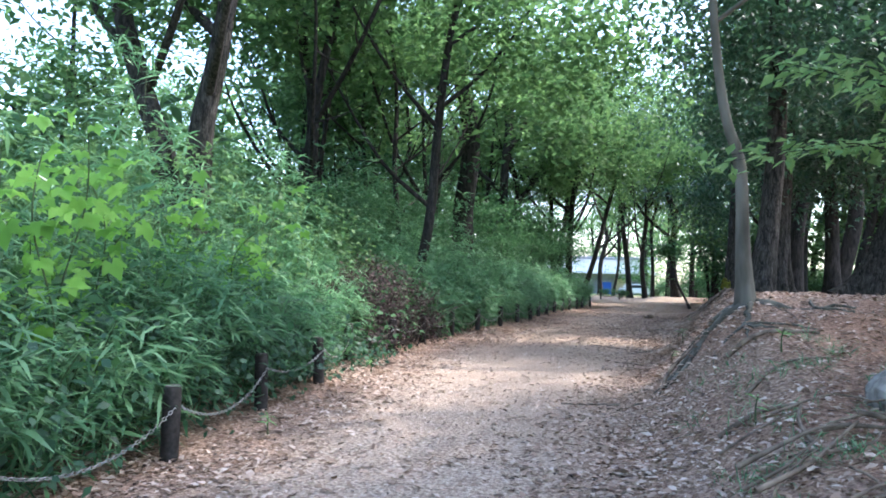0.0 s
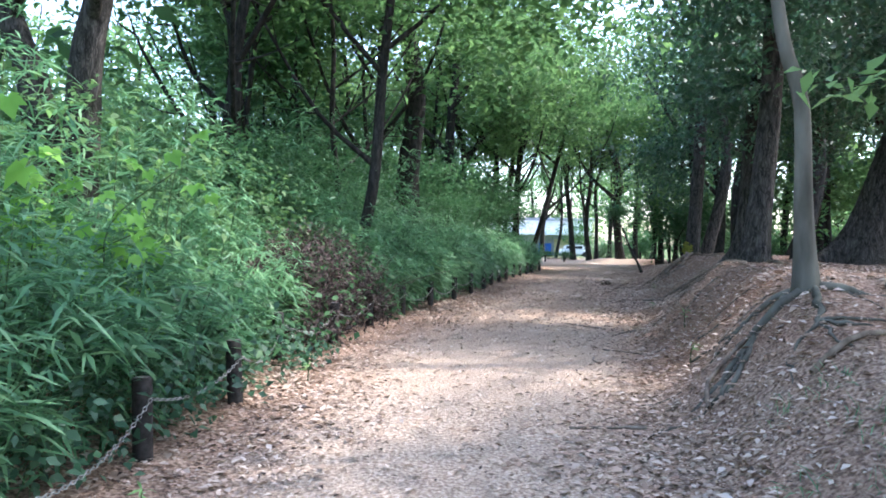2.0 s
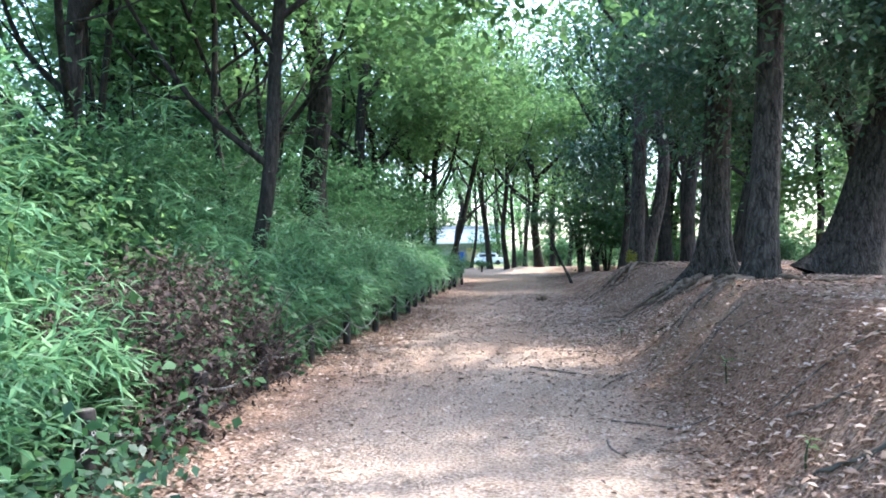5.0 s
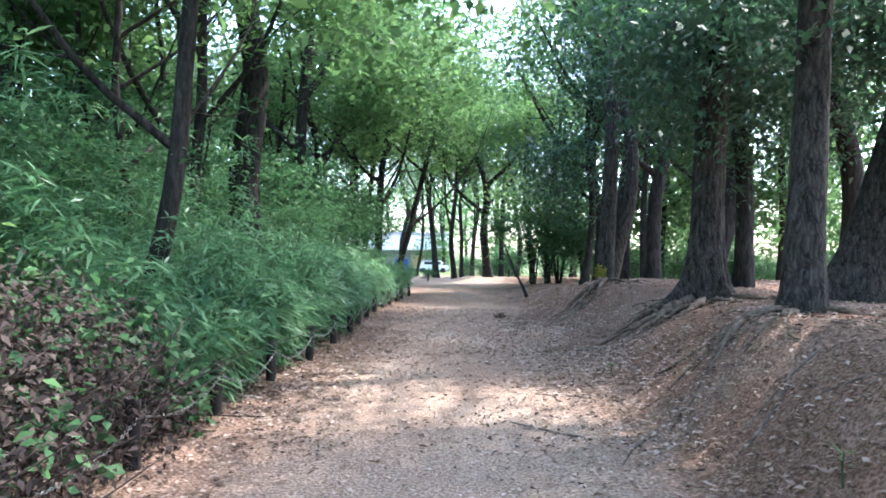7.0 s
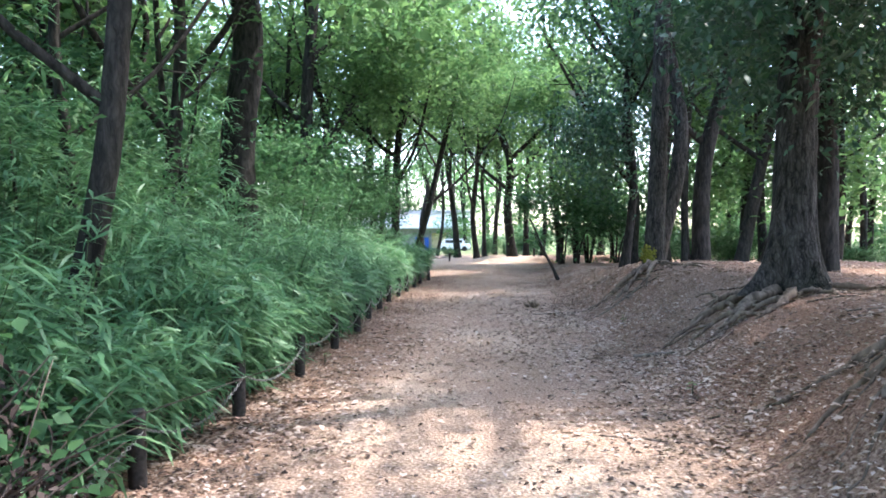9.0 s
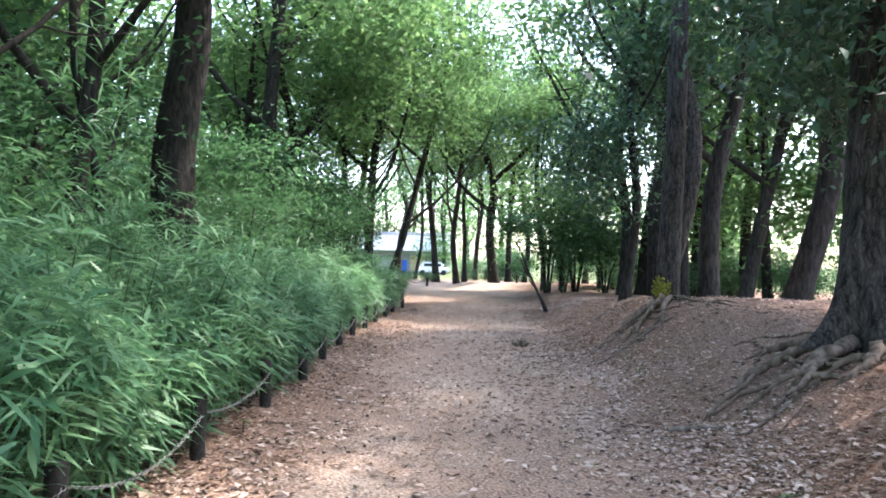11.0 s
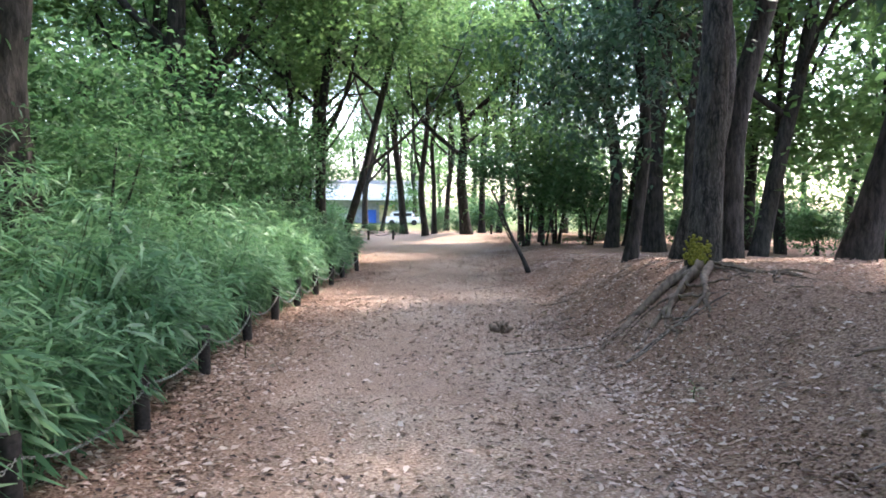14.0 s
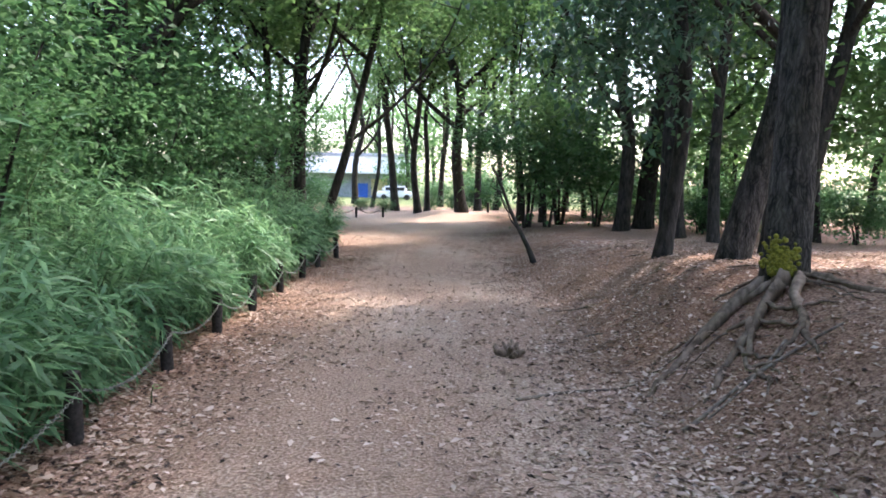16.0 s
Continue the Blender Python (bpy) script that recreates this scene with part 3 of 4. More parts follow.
roots(treeD, 5.2, 23.5, [([(5.1, 23.2, 0.3), (4.75, 22.9, 0.3), (4.35, 22.6, 0.2), (3.95, 22.3, 0.0)], 0.12), ([(5.1, 23.4, 0.25), (4.6, 23.3, 0.25), (4.1, 23.1, 0.15), (3.8, 22.9, 0.0)], 0.1),
                         ([(5.2, 23.15, 0.2), (4.8, 22.4, 0.15), (4.55, 21.9, 0.04)], 0.08), ([(4.6, 22.9, 0.2), (4.3, 22.3, 0.1), (4.2, 21.8, 0.0)], 0.06),
                         ([(5.3, 23.1, 0.1), (5.5, 22.3, 0.06), (5.9, 21.7, 0.0)], 0.06)])
bm = bmesh.new()
rg = random.Random(4)
for k in range(230):
    a, h = rg.gauss(-2.35, 0.24), min(0.42, max(0.06, rg.gauss(0.2, 0.08)))
    m = Matrix.Translation((math.cos(a) * 0.3 * (1.0 - 0.35 * h), math.sin(a) * 0.3 * (1.0 - 0.35 * h), h + 0.12))
    bmesh.ops.create_icosphere(bm, subdivisions=1, radius=rg.uniform(0.012, 0.032), matrix=m)
part("moss", bm, MOSS, treeD, "bright yellow-green moss cushion")
treeD2 = tree("tree", "tall furrowed oak leaning slightly", 6.15, 26.1, 0.2, 16, (0.07, 0.02), 74, airy(R0, 15, (0.11, 0), 3, 0.5), BARK_NEAR, 5, 0.4, 30, 0.3, 0.06, rings=54)
treeT = tree("tree", "huge leaning dark oak trunk behind the bank", 7.2, 16.9, 0.5, 14, (0.3, 0.05), 75,
             dark([(0.6, -0.3, 4.6, 1.0), (1.5, 0, 6.0, 1.0)]), BARK_NEAR, 4, 0.35, 30, 0.7, 0.05, rings=50)
for k, (x, y, s) in enumerate([(7.5, 21.0, 0.2), (6.6, 12.2, 0.22), (8.6, 15.0, 0.25), (7.8, 9.0, 0.24), (6.4, 5.2, 0.18), (9.5, 20.5, 0.25), (5.8, 27.5, 0.12)]):
    # below y 10, two unseen high crowns are added to shade the near path
    tree("tree", "dark evergreen oak with dense glossy leaves", x, y, s, 12, (R0.normal(0, 0.04), 0), 80 + k,
         dark([(R0.normal(0, 0.5), R0.normal(0, 0.5), 3.6 + 0.4 * (k % 3), 1.0), (R0.normal(0, 0.5), 0, 6, 1.1)] + ([(-0.6, 0.3, 8.8, 1.0), (-0.2, -1.6, 9.6, 0.9)] if y < 10 else [])), BARK, 4, 0.3, 12, 0.5)
# wood behind
spots = []
while len(spots) < 52:
    side = len(spots) % 13
    if side < 8:
        x, y = R0.uniform(-30, -5.5), R0.uniform(-6, 66)
    elif side < 11:
        x, y = R0.uniform(11, 30), R0.uniform(18, 66)
    elif side < 12:
        x, y = R0.uniform(4.5, 14), R0.uniform(-9, 9)
    else:
        # unseen trees behind the walk's start, added to keep the path shaded
        x, y = R0.uniform(-8, 8), R0.uniform(-16, -6)
    if -13 < x + 0.12 * (y - 40) < -3 and y > 60:
        continue
    if all((x - a) ** 2 + (y - b) ** 2 > 9 for a, b in spots) and all((x - n[0]) ** 2 + (y - n[1]) ** 2 > 3 for n in NAMED) and math.hypot(x + 5.4, y - 9.9) > 2:
        spots.append((x, y))
spots += [(-13.5, 15.5), (15, 33), (18.5, 37), (22, 42), (16.5, 45), (14, 38)]
for k, (x, y) in enumerate(spots):
    h = R0.uniform(11, 15)
    ln = (R0.normal(0, 0.06), R0.normal(0, 0.04))
    tree("tree", DECID, x, y, R0.uniform(0.1, 0.22), h, ln, 200 + k, airy(R0, h, ln, 3 if x > 10 else 2, 0.2 if x > 10 else 0.4, CROWNS_FAR), BARK, 6, 0.25, 9, 0.3, limb_len=0.36)

# ---- undergrowth ----
def shrub(name, label, x, y, mesh, s, cz, seed, stems=5):
    rng = np.random.default_rng(seed)
    z0 = gz(x, y)
    top = empty(name, x, y, z0)
    tagged(top, label, "shrub", "shrubs in the wood")
    for k in range(stems):
        a = rng.uniform(0, 6.28)
        e = np.array([math.cos(a) * s * 1.1, math.sin(a) * s * 1.1, cz * 1.05])
        v, q = tube(spline([(0.1 * math.cos(a), 0.1 * math.sin(a), -0.1), e * (0.35, 0.35, 0.5), e], 8), np.linspace(0.045 * s + 0.012, 0.01, 8), 6)
        part_np("stem", mesh_np("stem", v, q, BARK, True), top)
    c = part_np("foliage", mesh, top)
    c.matrix_basis = Matrix.LocRotScale((0, 0, cz), Euler((0, 0, rng.uniform(0, 6.28))), Vector((s, s, s * rng.uniform(0.9, 1.15))))
    return top


k = 0
for y in np.arange(2, 58, 2.7):
    for col, (dx, s, cz) in enumerate(((-4.6, 0.75, 1.5), (-7.8, 0.95, 2.0), (-12, 1.3, 2.8), (-18, 1.6, 3.4))):
        if col == 0 and y < 12:
            continue
        x = float(np.interp(y, FY, FX)) + dx + R0.normal(0, 0.7)
        if y > 44 and col < 2:
            continue
        shrub("shrub", "leafy green shrub in the undergrowth", x, y + R0.normal(0, 0.6), CROWNS_MAPLE[k % 3] if y > 10 and col < 2 else CROWNS_FAR[k % 4] if col > 1 else CROWNS_MID[k % 3], s * R0.uniform(0.8, 1.15), cz * R0.uniform(0.8, 1.15), 300 + k, 3)
        k += 1
for j, (x, y, cz, sc) in enumerate([(-5.9, 20.6, 3.0, 0.8), (-4.0, 26.8, 3.3, 0.95), (-3.2, 30.0, 3.4, 0.95), (-2.9, 34.5, 3.2, 0.95), (-4.6, 37.5, 4.5, 1.2), (-2.9, 41.5, 3.0, 0.9), (-6.5, 22.5, 4.2, 1.2), (-7.5, 29, 4.5, 1.3), (-2.6, 24.6, 2.3, 0.55), (-2.3, 28.6, 2.5, 0.62), (-1.9, 31.8, 2.7, 0.65), (-1.6, 35.2, 3.0, 0.75), (-2.6, 37.8, 3.6, 0.85), (-1.6, 45.5, 2.8, 0.6), (-4.6, 17.6, 2.6, 0.7), (-4.3, 13.2, 2.4, 0.6)]):
    shrub("understory_tree", "small layered maple below the taller trees", x, y, CROWNS_MAPLE[j % 3], sc * 1.1, cz, 500 + j, 3)
for j in range(34):
    x, y = R0.uniform(11.5, 30), R0.uniform(33, 62)
    sc = R0.uniform(0.35, 0.85)
    shrub("shrub", "sunlit green shrub at the edge of the wood", x, y, CROWNS_MID[j % 3], sc, 1.35 * sc + 0.1, 460 + j, 3)
shrub("large_bush", "large rounded evergreen bush beside the path", 7.0, 42.0, CROWNS_AIRY[1], 0.95, 4.0, 400, 7)
shrub("large_bush", "large rounded evergreen bush beside the path", 8.9, 44.5, CROWNS_MID[2], 1.25, 3.6, 401, 6)
for j, (x, y, s) in enumerate([(13, 46, 0.8), (16, 40, 0.8), (12.5, 50, 0.7), (18, 48, 0.9), (15, 55, 0.9), (-3, 62, 0.8), (8, 60, 0.7), (21, 36, 0.9), (22, 28, 1.0), (19, 24, 0.8)]):
    shrub("shrub", "sunlit green shrub at the edge of the wood", x, y, CROWNS_MID[j % 3], s, 1.2 * s + 0.2, 420 + j, 3)
shrub("large_bush", "dense low green bush among dark stems", 7.6, 41.5, CROWNS_MID[0], 0.95, 2.2, 402, 5)
shrub("large_bush", "dense low green bush among dark stems", 9.9, 43.0, CROWNS_MID[1], 0.9, 2.2, 403, 5)
for j, (x, y, s) in enumerate([(-3.6, 57, 0.35), (-2.2, 58, 0.3), (-0.8, 57.5, 0.32), (0.9, 58.5, 0.28), (2.2, 57, 0.3), (4.9, 59, 0.35), (6.4, 57.5, 0.4), (-7, 66, 1.1), (-4.5, 70, 0.9), (-5.5, 56, 1.1), (-8, 60, 1.2), (-9.5, 52, 1.2), (-2.6, 76, 0.7), (6.5, 71, 0.7), (10, 68, 0.9), (14, 66, 1.0), (19, 62, 1.0), (24, 56, 1.0), (27, 48, 1.0), (28, 40, 1.0), (28, 32, 1.0), (11, 74, 1.0)]):
    shrub("shrub", "sunlit green shrub at the edge of the wood", x, y, CROWNS_MID[j % 3], s, 1.4 * s, 440 + j, 3)
stub = tree("young_tree", "small dark leaning tree at the path's edge", 4.9, 31.9, 0.055, 2.2, (-0.42, 0.2), 410, [(CROWNS_MID[2], -1.0, 0.5, 2.7, 0.4)], BARK, 4, 0.35, 10, 0.6)


def bamboo_patch(name, label, seed, y0, y1, n, hmax, deep=3.2, fans=6, inset=0.3, low=0.0, big=1.0, over=0.3):
    """Dwarf bamboo: leaning culms with fans of long blades, uneven in height, thinner at its foot."""
    rng = np.random.default_rng(seed)
    y = rng.uniform(y0, y1, n)
    d = low + rng.uniform(0, 1, n) ** 1.5 * (deep - low)
    keep = ~((y > 9.2) & (y < 12.7) & (d < 1.4))
    y, d = y[keep], d[keep]
    n = len(y)
    x = np.interp(y, FY, FX) - inset - d
    lump = 0.85 + 0.26 * np.sin(y * 1.9 + 1.3 * x) + 0.2 * np.sin(y * 4.3 - 2.1 * x + seed) + rng.normal(0, 0.16, n)
    top = np.interp(d, [0, 0.5, 1.3, max(deep, 1.4)], [0.55, 0.85, 1.0, 1.1]) * hmax * lump
    h = np.where(rng.random(n) < 0.62, top * rng.uniform(0.7, 1.12, n), top * rng.uniform(0.12, 0.85, n))
    z = ground_z(x, y) + np.maximum(h, 0.06)
    out = np.stack([over * np.exp(-d) * np.clip(h / 0.8, 0, 1), rng.normal(0, 0.12, n), np.zeros(n)], 1)
    c = np.stack([x, y, z], 1) + out
    base = np.repeat(c, fans, 0) + rng.normal(0, 0.03, (n * fans, 3))
    az = rng.uniform(0, 6.28, n * fans)
    way = np.stack([np.cos(az) + 0.3, np.sin(az) - 0.15, rng.normal(0.1, 0.4, n * fans)], 1)
    k = np.repeat(rng.uniform(0.6, 1.35, n), fans) * big
    v, q = blades(rng, base, way, rng.uniform(0.12, 0.26, n * fans) * k, rng.uniform(0.017, 0.031, n * fans) * k)
    tagged(new(name, mesh_np(name, v, q, LEAF_BAMBOO)), label, "bamboo grass", "", "stuff")
    m = n // 10
    pieces = []
    for i in rng.choice(n, m, replace=False):
        b = np.array([x[i] - rng.uniform(0, 0.15), y[i] + rng.normal(0, 0.1), gz(x[i], y[i]) - 0.03])
        e = c[i]
        pieces.append(tube(spline([b, (b + e) / 2 + np.array([-0.04, 0, 0.1]), e], 5), np.linspace(0.007, 0.003, 5), 4))
    v, q = joined(pieces)
    tagged(new("bamboo_culms", mesh_np("bamboo_culms", v, q, STEM)), "thin green bamboo culms among the leaves", "bamboo stems", "", "stuff")


BAMBOO = "dense dwarf bamboo with long drooping green blades"
bamboo_patch("bamboo_grass", BAMBOO, 1, -3, 9.5, 8000, 1.35, 3.2, inset=0.24, over=0.2)
bamboo_patch("bamboo_grass", BAMBOO, 2, 9.5, 21, 9000, 1.5, 3.4, inset=0.24, big=1.2, over=0.34)
bamboo_patch("bamboo_grass", BAMBOO, 3, 21, 34.2, 8000, 1.4, 3.2, inset=0.24, big=1.2, over=0.34)
bamboo_patch("bamboo_grass", BAMBOO, 4, 33.5, 45, 2000, 1.3, 3.0)
TALL = "tall arching bamboo rising above the undergrowth"
bamboo_patch("tall_bamboo", TALL, 5, 4, 20, 2900, 2.8, 5.2, 6, 0.3, 1.5, 1.15)
bamboo_patch("tall_bamboo", TALL, 6, 20, 34, 1200, 2.0, 4.5, 6, 0.3, 1.6, 1.1)


def leafy(name, label, category, seed, box, n, leaf, mat, width=0.55, kind="stuff"):
    rng = np.random.default_rng(seed)
    (x0, x1), (y0, y1), (h0, h1) = box
    m = n // 7
    c = np.stack([rng.uniform(x0, x1, m), rng.uniform(y0, y1, m), np.zeros(m)], 1)
    rx, ry = (c[:, 0] - (x0 + x1) / 2) / (x1 - x0) * 2, (c[:, 1] - (y0 + y1) / 2) / (y1 - y0) * 2
    dome = np.sqrt(np.clip(1.02 - 0.8 * rx ** 2 - 0.8 * ry ** 2, 0.05, 1))
    c[:, 2] = ground_z(c[:, 0], c[:, 1]) + h0 + (h1 - h0) * dome * rng.uniform(0.15, 1.05, m)
    base = np.repeat(c, 7, 0) + rng.normal(0, 0.11, (m * 7, 3))
    way = rng.normal(0, 1, (m * 7, 3)) * (1, 1, 0.5) + (0.4, -0.3, -0.25)
    L = leaf * rng.uniform(0.6, 1.25, m * 7)
    v, q = leaves(rng, base, way, np.array([0.25, -0.25, 1.0]) + rng.normal(0, 0.4, (m * 7, 3)), L, L * width)
    return tagged(new(name, mesh_np(name, v, q, mat)), label, category, "", kind)




def lobed_leaf(seed):
    """A broad five-lobed vine leaf on its stalk end, lying along x, about a metre long."""
    rng = np.random.default_rng(seed)
    v, q = [(0, 0, 0)], []
    for turn, ln in ((-2.0, 0.55), (-1.0, 0.8), (0.0, 1.0), (1.0, 0.8), (2.0, 0.55)):
        ln *= rng.uniform(0.9, 1.1)
        c, d = math.cos(turn), math.sin(turn)
        k = len(v)
        for f, w, z in ((0.5, 0.34, 0.05), (1.0, 0.0, -0.22), (0.5, -0.34, 0.05)):
            v.append(((c * f - d * w) * ln, (d * f + c * w) * ln, z * ln + rng.normal(0, 0.03)))
        q.append((0, k + 2, k + 1, k))
    return mesh_np("leaf", np.array(v), np.array(q), LEAF_VINE)


LOBED = [lobed_leaf(k) for k in range(5)]


def vine(name, label, seed, spots):
    """A climbing stem with broad leaves on stalks. spots: foot x, y, height, leaves."""
    rng = np.random.default_rng(seed)
    for x, y, h, n in spots:
        top = empty(name, x, y, gz(x, y))
        tagged(top, label, "vine")
        p = spline([(0, 0, -0.05), (rng.normal(0, 0.1), rng.normal(0, 0.1), h * 0.4), (rng.normal(0.1, 0.15), rng.normal(-0.1, 0.15), h * 0.75), (rng.normal(0.2, 0.2), rng.normal(-0.1, 0.2), h)], 16)
        v, q = tube(p, np.linspace(0.009, 0.004, 16), 5)
        part_np("stem", mesh_np("stem", v, q, STEM, True), top)
        for k in range(n):
            b = p[int(rng.integers(6, 16))] + rng.normal(0, 0.16, 3) + (0.05, -0.05, 0)
            size = rng.uniform(0.06, 0.155)
            o = part_np("leaf", LOBED[int(rng.integers(5))], top)
            o.matrix_basis = Matrix.LocRotScale(b, Euler((rng.normal(0.45, 0.3), rng.normal(0.4, 0.3), rng.normal(-0.6, 1.0))), Vector((size, size, size)))


RV = np.random.default_rng(211)
vine("climbing_vine", "climbing vine with bright yellow-green lobed leaves over the bamboo", 21,
     [(float(RV.uniform(-3.5, -2.2)), float(RV.uniform(3.2, 6.4)), float(RV.uniform(1.3, 1.95)), int(RV.integers(14, 28))) for k in range(15)]
     + [(-2.0, 3.5, 2.05, 26), (-2.3, 4.0, 2.25, 26), (-2.5, 4.6, 2.0, 30), (-2.15, 3.1, 1.7, 30)])
leafy("broadleaf_undergrowth", "mixed broadleaf undergrowth behind the fence", "undergrowth", 22, ((-4.2, -1.5), (-1, 9.5), (0.05, 1.5)), 7000, 0.11, LEAF_SHRUB)
leafy("dark_undergrowth", "low dark-leaved undergrowth at the foot of the fence", "undergrowth", 26, ((-3.2, -1.32), (-0.5, 9.0), (0.0, 0.95)), 9000, 0.085, LEAF_DARK, 0.6)
leafy("tall_undergrowth", "tall leafy undergrowth below the trees", "undergrowth", 23, ((-8, -2.6), (1, 17), (0.5, 3.0)), 12000, 0.12, LEAF_AIRY)
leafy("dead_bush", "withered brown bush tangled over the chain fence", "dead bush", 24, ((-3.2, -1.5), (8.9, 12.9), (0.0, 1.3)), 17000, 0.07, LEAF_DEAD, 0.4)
rng = np.random.default_rng(91)
pieces = []
for k in range(240):
    b0 = np.array([rng.uniform(-2.9, -1.75), rng.uniform(9.3, 12.6), 0.0])
    e = b0 + np.array([rng.normal(0.1, 0.3), rng.normal(0, 0.35), rng.uniform(0.5, 1.25)])
    pieces.append(tube(spline([b0, (b0 + e) / 2 + rng.normal(0, 0.1, 3), e + (rng.normal(0.1, 0.2), rng.normal(0, 0.2), -0.1)], 7), np.linspace(0.009, 0.003, 7), 4))
v, q = joined(pieces)
tagged(new("dead_twigs", mesh_np("dead_twigs", v, q, TWIG_DARK)), "tangle of bare brown twigs in the withered bush", "twigs", "", "stuff")
leafy("bindweed_leaves", "pale green climbing leaves over the withered bush", "vine", 25, ((-2.6, -1.5), (9.0, 13.4), (0.05, 1.3)), 1300, 0.1, LEAF_SHRUB, 0.8)

RS = np.random.default_rng(41)


def sprig(x, y, h, n, leaf, mat, label, name="sprig"):
    """One upright stem with long leaves arching out of it."""
    top = empty(name, x, y, gz(x, y))
    tagged(top, label, "plant")
    lean = RS.normal(0, 0.12, 2) * h
    p = spline([(0, 0, -0.05), (lean[0] * 0.3, lean[1] * 0.3, h * 0.55), (lean[0] + 0.1 * h, lean[1], h)], 10)
    v, q = tube(p, np.linspace(0.008, 0.003, 10), 5)
    part_np("stem", mesh_np("stem", v, q, STEM, True), top)
    for k in range(n):
        b = p[int(RS.integers(5, 10))][None]
        a = RS.uniform(0, 6.28)
        v, q = blades(RS, b, np.array([[math.cos(a) + 0.3, math.sin(a) - 0.2, RS.uniform(0.0, 0.7)]]), leaf * RS.uniform(0.7, 1.2), leaf * 0.15, 0.6)
        part_np("leaf", mesh_np("leaf", v, q, mat), top)


for x, y, h in ((-2.6, 7.0, 2.2), (-2.9, 8.2, 2.4), (-2.3, 5.2, 1.9), (-3.4, 10.8, 2.4), (-2.4, 14.6, 1.9), (-2.2, 17.0, 1.9), (-1.9, 19.4, 1.8), (-1.8, 22.4, 2.2), (-1.7, 23.2, 2.3), (-2.0, 24.6, 2.1), (-1.5, 26.2, 1.7)):
    sprig(x, y, h, 14, 0.3, LEAF_BAMBOO, "arching bamboo shoot with long pale green leaves", "bamboo_shoot")
for x, y in ((-0.95, 4.7), (-1.15, 7.6), (-0.9, 17.6), (-0.45, 22.9), (2.3, 8.3), (2.6, 10.2), (3.0, 15.6), (3.7, 20.4), (2.9, 5.6), (2.5, 4.4)):
    sprig(x, y, RS.uniform(0.1, 0.2), 9, 0.1, LEAF_SAPLING, "small green seedling in the leaf litter", "seedling")

# ---- chain fence ----
fence = empty("chain_fence", 0, 15, 0)
tagged(fence, "low fence of dark wooden posts with a sagging chain", "fence")


def post_mesh():
    bm = bmesh.new()
    prof = [(0.0, 0.058), (0.3, 0.06), (0.62, 0.06), (0.685, 0.059), (0.698, 0.05)]
    rings = []
    for z, r in prof:
        rings.append([bm.verts.new((r * math.cos(a * math.pi / 8) * (1 + 0.03 * math.sin(a * 2.3)), r * math.sin(a * math.pi / 8), z - 0.2)) for a in range(16)])
    for a, b in zip(rings, rings[1:]):
        for k in range(16):
            bm.faces.new((a[k], a[(k + 1) % 16], b[(k + 1) % 16], b[k])).smooth = True
    me = bpy.data.meshes.new("post")
    top = bm.faces.new(rings[-1])
    top.material_index = 1
    bm.to_mesh(me)
    bm.free()
    me.materials.append(POST)
    me.materials.append(POST_TOP)
    return me


PM = post_mesh()
rp = random.Random(3)
ends = []
for y, x in FENCE + [(34.8, -0.4), (35.6, -1.9)]:
    o = part_np("post", PM, fence)
    z = gz(x, y)
    o.matrix_basis = pose(x, y - 15, z, rp.uniform(-2.5, 2.5), rp.uniform(-2.5, 2.5), rp.uniform(0, 360))
    ends.append(Vector((x + 0.05, y - 15, z + 0.37)))


def link_ring(m, seg=8, sub=4):
    pts = []
    for a in range(seg):
        t = a / seg * 2 * math.pi
        c = Vector((0.021 * math.cos(t), 0.0105 * math.sin(t), 0))
        nrm = Vector((math.cos(t), math.sin(t), 0))
        for b in range(sub):
            s = b / sub * 2 * math.pi
            pts.append(m @ (c + nrm * 0.0035 * math.cos(s) + Vector((0, 0, 0.0035 * math.sin(s)))))
    q = [[a * sub + b, ((a + 1) % seg) * sub + b, ((a + 1) % seg) * sub + (b + 1) % sub, a * sub + (b + 1) % sub] for a in range(seg) for b in range(sub)]
    return np.array(pts), np.array(q)


for a, b in zip(ends, ends[1:]):
    n = int((b - a).length / 0.033)
    sag = rp.uniform(0.1, 0.2)
    ps = [a.lerp(b, k / n) - Vector((0, 0, 4 * sag * (k / n) * (1 - k / n))) for k in range(n + 1)]
    pieces = []
    for k in range(n):
        d = ps[k + 1] - ps[k]
        m = Matrix.Translation((ps[k] + ps[k + 1]) / 2) @ d.to_track_quat("X", "Z").to_matrix().to_4x4() @ Matrix.Rotation(radians(45 + 90 * (k % 2)), 4, "X")
        pieces.append(link_ring(m))
    v, q = joined(pieces)
    part_np("chain", mesh_np("chain", v, q, CHAIN, True), fence, "galvanised steel chain")

# ---- things on the ground ----
def litter(name, label, seed, n, pick, size=(0.03, 0.085), mat=LITTER):
    rng = np.random.default_rng(seed)
    x, y = pick(rng, n)
    az = rng.uniform(0, 6.28, len(x))
    base = np.stack([x, y, ground_z(x, y) + rng.uniform(0.006, 0.022, len(x))], 1)
    way = np.stack([np.cos(az), np.sin(az), rng.normal(0, 0.18, len(x))], 1)
    L = rng.uniform(*size, len(x))
    v, q = leaves(rng, base, way, np.array([0, 0, 1.0]) + rng.normal(0, 0.22, (len(x), 3)), L, L * 0.5, 0.1)
    tagged(new(name, mesh_np(name, v, q, mat)), label, "leaf litter", "", "stuff")


